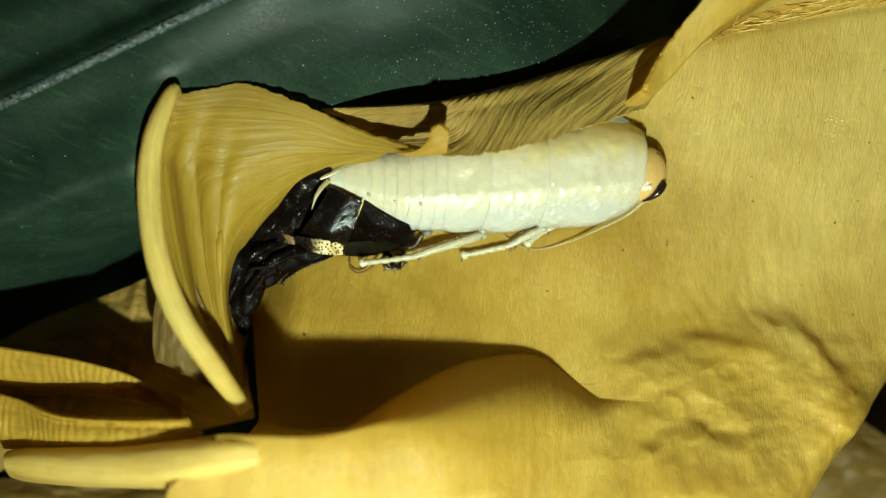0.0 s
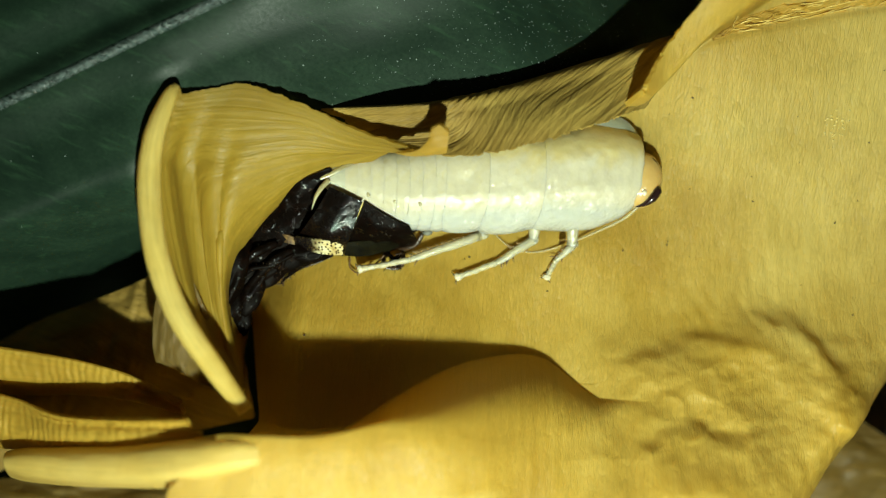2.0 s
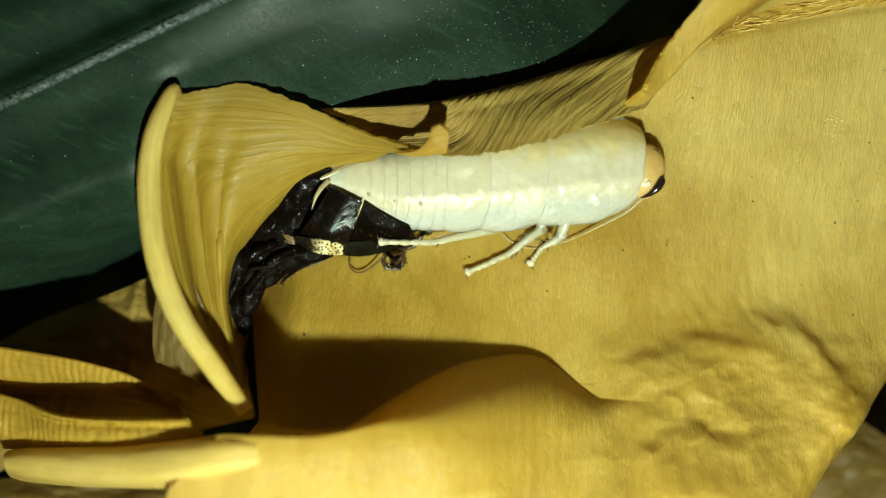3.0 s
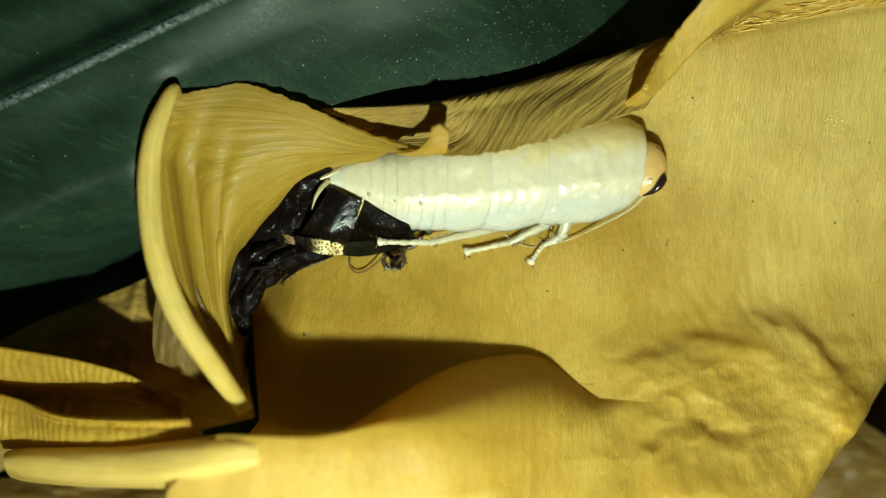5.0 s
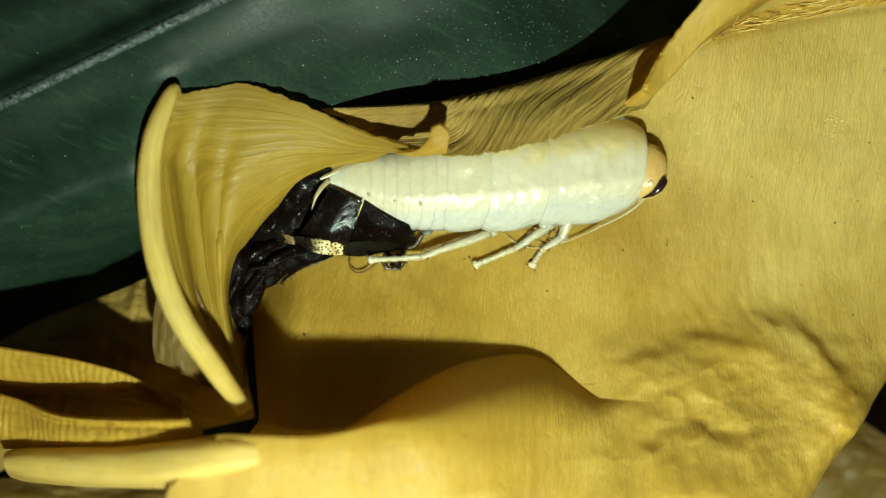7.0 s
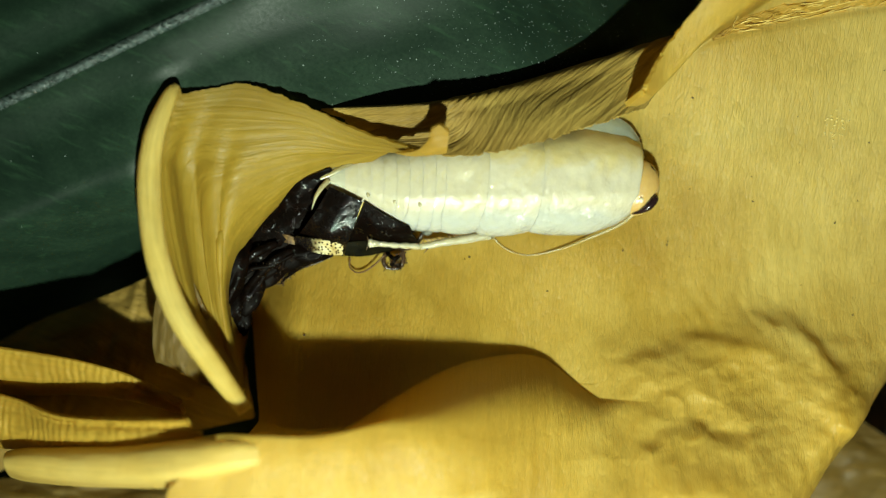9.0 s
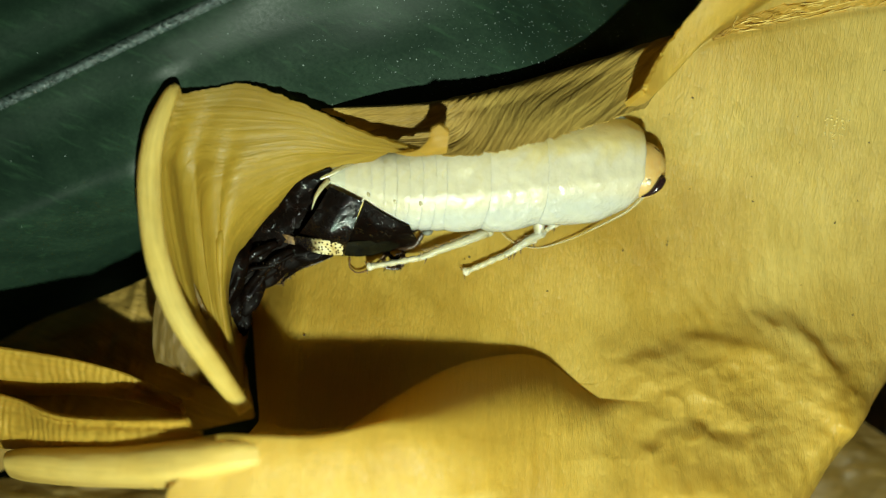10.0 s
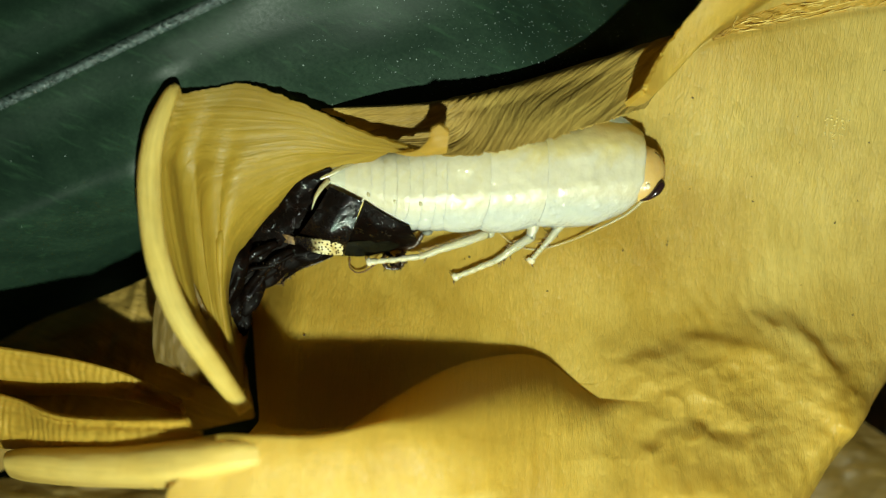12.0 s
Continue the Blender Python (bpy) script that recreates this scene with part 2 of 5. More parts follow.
def rib_material():
    """The moulded rib of the pot, glossy and scuffed, with pale flecks painted in for its broken glints."""
    n = Nodes("rib_plastic")
    scuff = n.noise(n.coords((0.5, 2.0, 1.5), False, 23), 1.0, 5.0, 0.7)
    glint_fleck = n.noise(n.coords((2.6, 2.6, 2.6)), 1.0, 3.0, 0.7)
    return n.finish(n.mix(n.ramp(glint_fleck, (0.45, 0.0), (0.62, 1.0)), (0.016, 0.028, 0.024), (0.07, 0.10, 0.095)), n.ramp(scuff, (0.35, 0.16), (0.65, 0.42)), n.bump(glint_fleck, 0.22, n.bump(scuff, 0.35)), Specular_IOR_Level=1.0)


RIB = rib_material()
_water = Nodes("water")
WATER = _water.finish((1.0, 0.98, 0.9), 0.02, None, Transmission_Weight=1.0, IOR=1.33)


# ---- shapes ----
def rand_field(seed, size=64):
    return np.random.RandomState(seed).rand(size, size)


FIELDS = [rand_field(s) for s in range(8)]


def value_noise(x, y, seed=0):
    """Smooth noise from -1 to 1 with one bump per unit."""
    f = FIELDS[seed % 8]
    x, y = np.asarray(x, float) + 17.3 * seed, np.asarray(y, float) - 9.1 * seed
    i, j = np.floor(x).astype(int), np.floor(y).astype(int)
    a, b = x - i, y - j
    a, b = a * a * (3 - 2 * a), b * b * (3 - 2 * b)
    g = lambda p, q: f[p % 64, q % 64]
    v = (g(i, j) * (1 - a) + g(i + 1, j) * a) * (1 - b) + (g(i, j + 1) * (1 - a) + g(i + 1, j + 1) * a) * b
    return 2 * v - 1


def fbm(x, y, seed=0, octaves=3):
    total = 0.0
    for k in range(octaves):
        c, s, m = math.cos(0.6 + 0.9 * k), math.sin(0.6 + 0.9 * k), 2 ** k
        total = total + value_noise((x * c - y * s) * m, (x * s + y * c) * m, seed + k) * 0.5 ** k
    return total


def step(a, b, x):
    t = np.clip((np.asarray(x, float) - a) / (b - a), 0, 1)
    return t * t * (3 - 2 * t)


def curve(points, n):
    """n points of a smooth curve through the given ones."""
    p = np.array(points, float)
    m = len(p)
    p = np.vstack([2 * p[0] - p[1], p, 2 * p[-1] - p[-2]])
    out = []
    for s in np.linspace(0, m - 1, n):
        k = min(int(s), m - 2)
        t = s - k
        a, b, c, d = p[k], p[k + 1], p[k + 2], p[k + 3]
        out.append(0.5 * (2 * b + (c - a) * t + (2 * a - 5 * b + 4 * c - d) * t ** 2 + (3 * b - a - 3 * c + d) * t ** 3))
    return np.array(out)


def loft(rows, nu, nv):
    """A grid of nu x nv points over smooth curves, laid across in turn."""
    along = np.array([curve(r, nv) for r in rows])
    return np.array([curve(along[:, j], nu) for j in range(nv)]).transpose(1, 0, 2)


def normals_of(g):
    du, dv = np.gradient(g, axis=0), np.gradient(g, axis=1)
    n = np.cross(du, dv)
    return n / np.maximum(np.linalg.norm(n, axis=2, keepdims=True), 1e-9)


def grid_faces(nu, nv, start=0, flip=False):
    k = np.arange(nu * nv).reshape(nu, nv) + start
    f = np.stack([k[:-1, :-1], k[1:, :-1], k[1:, 1:], k[:-1, 1:]], -1).reshape(-1, 4)
    return (f[:, ::-1] if flip else f).tolist()


def sheet(g, thick):
    """A leaf of real thickness over a grid of points, with its rim closed. Returns vertices, faces and coordinates on the leaf."""
    nu, nv = g.shape[:2]
    n = normals_of(g)
    if n[:, :, 2].mean() < 0:
        n = -n
        flip = True
    else:
        flip = False
    low = g - n * thick
    u = np.concatenate([[0], np.cumsum(np.linalg.norm(np.diff(g[:, nv // 2], axis=0), axis=1))])
    v = np.concatenate([[0], np.cumsum(np.linalg.norm(np.diff(g[nu // 2], axis=0), axis=1))])
    flat = np.stack(np.meshgrid(u, v, indexing="ij"), -1).reshape(-1, 2)
    verts, uv = [g.reshape(-1, 3), low.reshape(-1, 3)], [flat, flat + 31.0]
    faces = grid_faces(nu, nv, 0, flip) + grid_faces(nu, nv, nu * nv, not flip)
    ring = [(i, 0) for i in range(nu)] + [(nu - 1, j) for j in range(1, nv)] + [(i, nv - 1) for i in range(nu - 2, -1, -1)] + [(0, j) for j in range(nv - 2, 0, -1)]
    ids = [i * nv + j for i, j in ring]
    s = 2 * nu * nv
    top, bot = g.reshape(-1, 3)[ids], low.reshape(-1, 3)[ids]
    verts += [top, bot]
    uv += [flat[ids], flat[ids] + thick]
    m = len(ids)
    for a in range(m):
        b = (a + 1) % m
        q = [s + a, s + m + a, s + m + b, s + b]
        faces.append(q[::-1] if flip else q)
    return np.vstack(verts), faces, np.vstack(uv)


def tube(points, radius, n=40, sides=12, bead=0.0, beads=0):
    """A round limb along a smooth curve; radius is a list of values spaced along it."""
    c = curve(points, n)
    s = np.linspace(0, 1, n)
    r = np.interp(s, np.linspace(0, 1, len(radius)), radius)
    if beads:
        r = r * (1 + bead * np.abs(np.sin(s * np.pi * beads)) - bead * 0.5)
    t = np.gradient(c, axis=0)
    t /= np.linalg.norm(t, axis=1, keepdims=True)
    ref = np.array([0, 0, 1.0]) if abs(t[:, 2]).mean() < 0.8 else np.array([1.0, 0, 0])
    a = np.cross(t, ref)
    a /= np.linalg.norm(a, axis=1, keepdims=True)
    b = np.cross(t, a)
    ang = np.linspace(0, 2 * np.pi, sides, endpoint=False)
    v = c[:, None] + r[:, None, None] * (a[:, None] * np.cos(ang)[None, :, None] + b[:, None] * np.sin(ang)[None, :, None])
    v = np.vstack([v.reshape(-1, 3), c[:1], c[-1:]])
    f = []
    for i in range(n - 1):
        for j in range(sides):
            k = (j + 1) % sides
            f.append([i * sides + j, (i + 1) * sides + j, (i + 1) * sides + k, i * sides + k])
    for j in range(sides):
        k = (j + 1) % sides
        f.append([n * sides, j, k])
        f.append([n * sides + 1, (n - 1) * sides + k, (n - 1) * sides + j])
    ride = np.concatenate([[0], np.cumsum(np.linalg.norm(np.diff(c, axis=0), axis=1))])
    around = np.abs(ang - np.pi) * float(r.max())
    uv = np.stack([np.tile(around, n), np.repeat(ride, sides)], -1)
    return v, f, np.vstack([uv, [[0, ride[0]], [0, ride[-1]]]])


def blob(centre, radii, turn=0.0, nu=20, nv=28, rough=0.0, seed=0):
    """An uneven rounded lump."""
    th = np.linspace(0, np.pi, nu)[:, None]
    ph = np.linspace(0, 2 * np.pi, nv, endpoint=False)[None, :]
    x, y, z = np.sin(th) * np.cos(ph), np.sin(th) * np.sin(ph), np.cos(th) * np.ones_like(ph)
    k = 1 + rough * value_noise(x * 2 + 5, y * 2 + z * 2, seed)
    x, y, z = x * radii[0] * k, y * radii[1] * k, z * radii[2] * k
    c, s = math.cos(turn), math.sin(turn)
    v = np.stack([centre[0] + c * x - s * y, centre[1] + s * x + c * y, centre[2] + z], -1).reshape(-1, 3)
    f = []
    for i in range(nu - 1):
        for j in range(nv):
            m = (j + 1) % nv
            f.append([i * nv + j, (i + 1) * nv + j, (i + 1) * nv + m, i * nv + m])
    return v, f, None


def joined(*pieces):
    v, f, s = [], [], 0
    for a, b, _ in pieces:
        v.append(a)
        f += [[i + s for i in q] for q in b]
        s += len(a)
    return np.vstack(v), f, None


def place_of(ob):
    p = Vector((0, 0, 0))
    while ob is not None:
        p += ob.location
        ob = ob.parent
    return np.array(p)


def solid(name, shape, material, pivot=(0, 0, 0)):
    """One mesh object out of vertices and faces in millimetres, its origin at the pivot."""
    verts, faces, uv = shape
    me = bpy.data.meshes.new(name)
    me.from_pydata(((np.asarray(verts) - np.array(pivot, float)) * MM).tolist(), [], faces)
    me.materials.append(material)
    if uv is not None:
        layer = me.uv_layers.new(name="UVMap")
        idx = np.zeros(len(me.loops), np.int32)
        me.loops.foreach_get("vertex_index", idx)
        layer.data.foreach_set("uv", np.asarray(uv, np.float32)[idx].ravel())
    if uv is None:
        bm = bmesh.new()
        bm.from_mesh(me)
        bmesh.ops.recalc_face_normals(bm, faces=bm.faces[:])
        bm.to_mesh(me)
        bm.free()
    me.polygons.foreach_set("use_smooth", [True] * len(me.polygons))
    me.update()
    ob = new(name, me)
    ob.location = Vector(pivot) * MM
    return ob


def part(name, shape, material, parent, label="", pivot=None):
    """A mesh under a thing or under a part, given in the place's own millimetres."""
    at = place_of(parent) / MM
    piv = at if pivot is None else np.array(pivot, float)
    ob = solid(name, shape, material, piv)
    ob.parent = parent
    ob.location = Vector((piv - at) * MM)
    return tagged(ob, label)


def group_at(name, base, label, category):
    e = new(name)
    e.location = Vector(base) * MM
    e.empty_display_size = 0.005
    return tagged(e, label, category)


# ---- ground and plastic wall ----
def make_ground():
    x = np.concatenate([[-2500, -800, -200], np.linspace(-90, 90, 50), [200, 800, 2500]])
    gx, gy = np.meshgrid(x, x, indexing="ij")
    inside = (np.abs(gx) < 150) & (np.abs(gy) < 150)
    z = -34 + np.where(inside, 2.2 * fbm(gx / 9, gy / 9, 2), 0)
    ob = solid("ground", sheet(np.stack([gx, gy, z], -1), 4), SOIL)
    tagged(ob, "dark bare soil under the leaves", "ground", kind="structure")


def wall_height(p, q):
    """Height of the plastic; p runs along its ridge, q across it and away from the leaf. It dives under the leaf pile."""
    p, q = np.asarray(p, float), np.asarray(q, float)
    foot = 10.6 + 5.0 * step(1, 9, -p) * (1 - step(15, 20, -p))
    r = q - 0.045 * (p + 31)
    z = 6.3 - 2.0 * step(-12, 2, p) * (1 - step(17, 26, q)) + 0.15 * (q - 11.5) - 3.0 * np.maximum(foot - q, 0)
    z = np.maximum(z, -12.0) + 1.0 * step(19.5, 23.8, r) - 1.15 * step(24.2, 26.6, r) + 0.4 * step(26.8, 29.5, r) - 0.4 * step(29.5, 32, r)
    z = z - 0.030 * np.maximum(p - 9, 0) ** 2 - 20 * (1 - step(8, 16, q)) * step(18, 26, -p)
    z = z + 0.4 * np.exp(-((p + 11) / 9) ** 2 - ((q - 20.0) / 3.0) ** 2)
    beside = -19.2 + 0.656 * (q - 13.4) - p
    z = z + 1.4 * step(0.4, 1.2, beside) * step(9, 13, q) * (1 - step(15, 25, q))
    return z + 0.15 * fbm(p / 14, q / 9, 3)


def make_plastic():
    q = np.concatenate([np.linspace(-40, 20, 90), np.linspace(20.3, 32, 70), np.linspace(33, 62, 20)])
    p = np.linspace(-95, 95, 150)
    gp, gq = np.meshgrid(p, q, indexing="ij")
    a = radians(23)

    def put(p_, q_, z_):
        return np.stack([p_ * math.cos(a) - q_ * math.sin(a), p_ * math.sin(a) + q_ * math.cos(a), z_], -1)

    pot = group_at("plastic_pot", (-20, 20, 0), "dark green plastic pot with a moulded ridge", "pot")
    part("wall", sheet(put(gp, gq, wall_height(gp, gq)), 2.0), PLASTIC, pot)
    line = np.linspace(-90, 90, 40)
    crest = 23.95 + 0.045 * (line + 31)
    rib = put(line, crest, wall_height(line, crest) - 0.22)
    part("rib", tube(rib.tolist(), [0.48, 0.48], 160, 14), RIB, pot, "shiny moulded rib with pale glint flecks")
    rng = random.Random(5)
    bits = []
    while len(bits) < 760:
        p_, q_ = rng.uniform(-42, 40), rng.uniform(9, 31)
        x, y, z = put(p_, q_, float(wall_height(p_, q_)))
        if rng.random() > 0.012 + 0.988 * math.exp(-((x - 8) / 13) ** 2 - ((y - 16) / 6) ** 2):
            continue
        r = rng.uniform(0.018, 0.042) * (1.8 if rng.random() < 0.06 else 1)
        bits.append(blob((x, y, z + r * 0.3), (r * rng.uniform(0.8, 1.6), r, r * 0.7), rng.uniform(0, 3), 5, 6, 0.2, len(bits)))
    dust = solid("dust_grains", joined(*bits), DUST)
    tagged(dust, "pale dust grains scattered on the dark plastic", "dust", kind="stuff")


# ---- the dry palm sheath ----
def left_edge(y):
    """Where the sheath ends on its torn side."""
    return np.interp(y, [-40, -24, -19, -17.4, -16.9, -16.4, -15.8, -15.1, -14.3, -13.0, -12.0, -10, -4, 1, 8.5, 10.2, 11.0, 11.6, 12.2, 16.2, 20.8, 28], [-15, -18.4, -19.6, -19.7, -19.4, -18.8, -18.0, -17.2, -16.6, -16.0, -15.6, -16.4, -18.2, -19, -14, 4, 11, 15.0, 15.8, 17.8, 21.2, 25])


def right_edge(y):
    return np.interp(y, [-40, -30, -22, -17, -12.5, -8, -2, 28], [15.6, 25.2, 31.8, 36.8, 41.6, 46.4, 52, 53])


def near_line(x, y, points, wide):
    """1 on a line through the points, fading out over its width."""
    far = np.full(np.shape(x), 1e9)
    for (ax, ay), (bx, by) in zip(points, points[1:]):
        t = np.clip(((x - ax) * (bx - ax) + (y - ay) * (by - ay)) / ((bx - ax) ** 2 + (by - ay) ** 2), 0, 1)
        far = np.minimum(far, np.hypot(x - ax - t * (bx - ax), y - ay - t * (by - ay)))
    return np.exp(-(far / wide) ** 2)


def scarp(x, y, points, tall, gentle, steep):
    """A welt along a line: it swells gently on the line's right-hand side and breaks off steeply on its left."""
    far, side, ride = np.full(np.shape(x), 1e9), np.zeros(np.shape(x)), np.zeros(np.shape(x))
    last = len(points) - 1
    for k, ((ax, ay), (bx, by)) in enumerate(zip(points, points[1:])):
        ux, uy = bx - ax, by - ay
        t = np.clip(((x - ax) * ux + (y - ay) * uy) / (ux * ux + uy * uy), 0, 1)
        ex, ey = x - ax - t * ux, y - ay - t * uy
        d = np.hypot(ex, ey)
        near = d < far
        far = np.where(near, d, far)
        side = np.where(near, ux * ey - uy * ex, side)
        ride = np.where(near, (k + t) / last, ride)
    fade = step(0, 0.22, ride) * (1 - step(0.78, 1, ride))
    return tall * (0.15 + 0.85 * fade) * np.where(side > 0, np.exp(-(far / steep) ** 2), np.exp(-(far / gentle) ** 2))


RIDGE_X = [-24, -15, -9, -4, 0.8, 5, 8, 11, 13.5, 17]
RIDGE_Y = [-13.5, -13.45, -13.7, -12.75, -12.9, -13.6, -13.8, -14.1, -14.2, -14.2]
RIDGE_TALL = [9.5, 9.7, 9.9, 8.3, 7.7, 7.6, 7.1, 4.2, 1.2, 0.0]


def ridge_line(x):
    """Crest, height and breadth of the fold along the blade."""
    x = np.asarray(x, float)
    crest = sum(np.interp(x + k, RIDGE_X, RIDGE_Y) for k in (-2, -1, 0, 1, 2)) / 5
    tall = sum(np.interp(x + k, RIDGE_X, RIDGE_TALL) for k in (-2, -1, 0, 1, 2)) / 5
    back = np.interp(x, [-14, -8, -4, 4, 11, 15], [0.0, 0.0, 0.2, 1.5, 2.3, 0.0])
    return crest - back, tall, back + np.maximum(np.interp(x, [-8, 3, 9], [0.22, 0.50, 0.72]) * tall, 1.4)


def ridge_tuck(x, y):
    """How far the fold's shaded side is rolled in under its crest."""
    crest, tall, wide = ridge_line(x)
    d = np.asarray(y, float) - crest
    return 0.36 * tall * (1 - step(-8, 4, x)) * step(0, 1, d / wide) * (1 - step(0, 5.5, d - wide))


def sheath_height(x, y):
    crest, tall, wide = ridge_line(x)
    d = y - crest
    drop = np.interp(x, [-18, -4, 2, 9], [0.50, 0.58, 0.55, 0.0])
    front = 1 - drop * 0.6 * (np.log1p(np.exp((-d - 0.9) / 0.6)) - math.log1p(math.exp(-1.5))) / np.maximum(tall, 1)
    z = tall * np.where(d > 0, np.maximum(1 - (np.abs(d) / wide) ** 3.6, 0), front)
    strip = np.interp(y, [11.3, 13.0, 15.0, 17.5, 21.0, 27], [0.6, 1.6, 2.4, 3.2, 6.0, 9.0])
    z = z + (7.0 + 1.8 * (1 - np.clip((x - left_edge(y)) / strip, 0, 1))) * (1 - step(0.92, 1.06, (x - left_edge(y)) / strip)) * step(10.8, 12.2, y)
    z = z + 2.0 * step(8.5, 12.5, y) * (1 - step(14, 18, x))
    z = z - 10.0 * np.clip(1 - (right_edge(y) - x) / 9.0, 0, 1) ** 2 * (1 - step(-4, 6, y))
    z = z + 0.27 * np.log1p(np.exp((y - 4) / 2)) * 2 * step(16, 24, x)
    z = z + 0.66 * np.log1p(np.exp(-(y + 6.5) / 2.0)) * 2.0 * step(5, 17, x)
    z = z + 0.50 * np.log1p(np.exp(-(y + 1.2) / 1.8)) * 1.8 * (1 - step(-2, 11, x))
    z = z - 0.30 * np.log1p(np.exp(-(x + 4.0) / 2.0)) * 2.0 * (1 - step(-11, -8, -y))
    # beside the flap's foot the blade sinks into a dark pit
    z = z - 7.5 * step(0, 8.0, -11.8 - x) * step(-13.5, -10.5, y) * (1 - step(-3.5, 1.5, y))
    inside = step(6, 18, x) * (1 - step(-11, -5, y)) * step(0, 6, right_edge(y) - x)
    z = z + inside * (0.35 * (0.35 - np.abs(fbm(x / 6.5, y / 4.5, 1, 2))) + 0.05 * fbm(x / 1.9, y / 1.9, 4))
    # domes, dents and welts where the blade has dried and shrunk
    for bx, by, rx, ry, h in ((21.6, -11.2, 5.0, 1.9, 0.8), (20.6, -19.2, 4.0, 1.9, 1.3), (24.5, -14.2, 2.6, 1.0, 0.35), (34.8, -14.0, 2.6, 2.0, 1.2), (17.4, -14.2, 1.8, 1.3, 0.55)):
        z = z + h * np.exp(-((x - bx) / rx) ** 2 - ((y - by) / ry) ** 2)
    wx, wy = x + 1.1 * fbm(x / 4, y / 4, 2, 3), y + 0.9 * fbm(x / 3.6, y / 3.6, 5, 3)
    z = z + scarp(wx, wy, [(14.6, -10.4), (17.2, -9.7), (20.4, -8.9), (23.6, -8.5), (26.6, -9.4), (29.2, -11.4)], 0.75, 2.8, 1.1)
    z = z + scarp(wx, wy, [(25.2, -6.2), (28.4, -7.6), (31.4, -9.2), (33.6, -11.2), (34.6, -13.2)], 1.0, 1.7, 1.0)
    z = z + scarp(wx, wy, [(26.4, -9.6), (29.0, -11.4), (31.4, -12.8), (33.4, -15.4), (34.4, -18.0)], 0.4, 1.6, 1.3)
    z = z + scarp(wx, wy, [(15.6, -17.0), (17.6, -17.3), (19.6, -16.4), (21.6, -15.7), (24.4, -16.0), (27.4, -15.4)], 0.75, 1.9, 0.8)
    z = z + scarp(wx, wy, [(18.4, -12.6), (20.2, -13.2), (21.4, -14.4), (22.6, -15.6)], 0.35, 1.3, 0.6)
    z = z + scarp(wx, wy, [(30.0, -15.6), (31.2, -17.6), (31.6, -20.0), (30.0, -23.0)], 0.35, 1.5, 0.8)
    z = z + 0.5 * near_line(x, y, [(25.5, -7.8), (29.5, -9.2), (32.6, -12.0), (33.6, -14.6)], 2.2)
    z = z - 0.5 * near_line(x, y, [(13.0, -12.6), (14.6, -16.0), (16.0, -20.0), (17.5, -24.0)], 2.0)
    crumple = step(13, 18, x) * (1 - step(-9, -5.5, y))
    z = z + crumple * (0.16 * (0.4 - np.abs(fbm(x / 2.6, y / 2.2, 3, 2))) + 0.05 * fbm(x / 0.9, y / 0.8, 6, 2))
    fan = np.exp(-((x - 26) / 5.0) ** 2 - ((y + 5.6) / 2.6) ** 2)
    z = z + 0.20 * fan * (0.4 - np.abs(value_noise((x + 0.55 * y) / 0.75, y / 4.5, 2)))
    z = z + 0.05 * fbm(x / 0.8 + y / 8, y / 7, 7) * step(24, 27, x) * (1 - step(33, 36, x)) * step(-9, -6, y) * (1 - step(3, 8, y))
    z = z + 0.35 * fbm(x / 12, y / 12, 5) + 0.05 * fbm(x / 1.6, y / 4.0, 6)
    # above its fibrous crease the blade swells up again, smooth and rounded
    over = y - crease(x)
    z = z + 2.2 * step(0.2, 4.5, over) * step(19, 24, x) - 0.35 * np.exp(-(over / 0.5) ** 2) * step(20, 24, x)
    return z


def crease(x):
    """Where the fibrous crease runs across the top of the blade."""
    return np.interp(x, [16, 20.7, 23, 26, 30, 35, 40, 52], [16.2, 17.3, 18.0, 18.75, 19.5, 20.3, 20.9, 22.2])


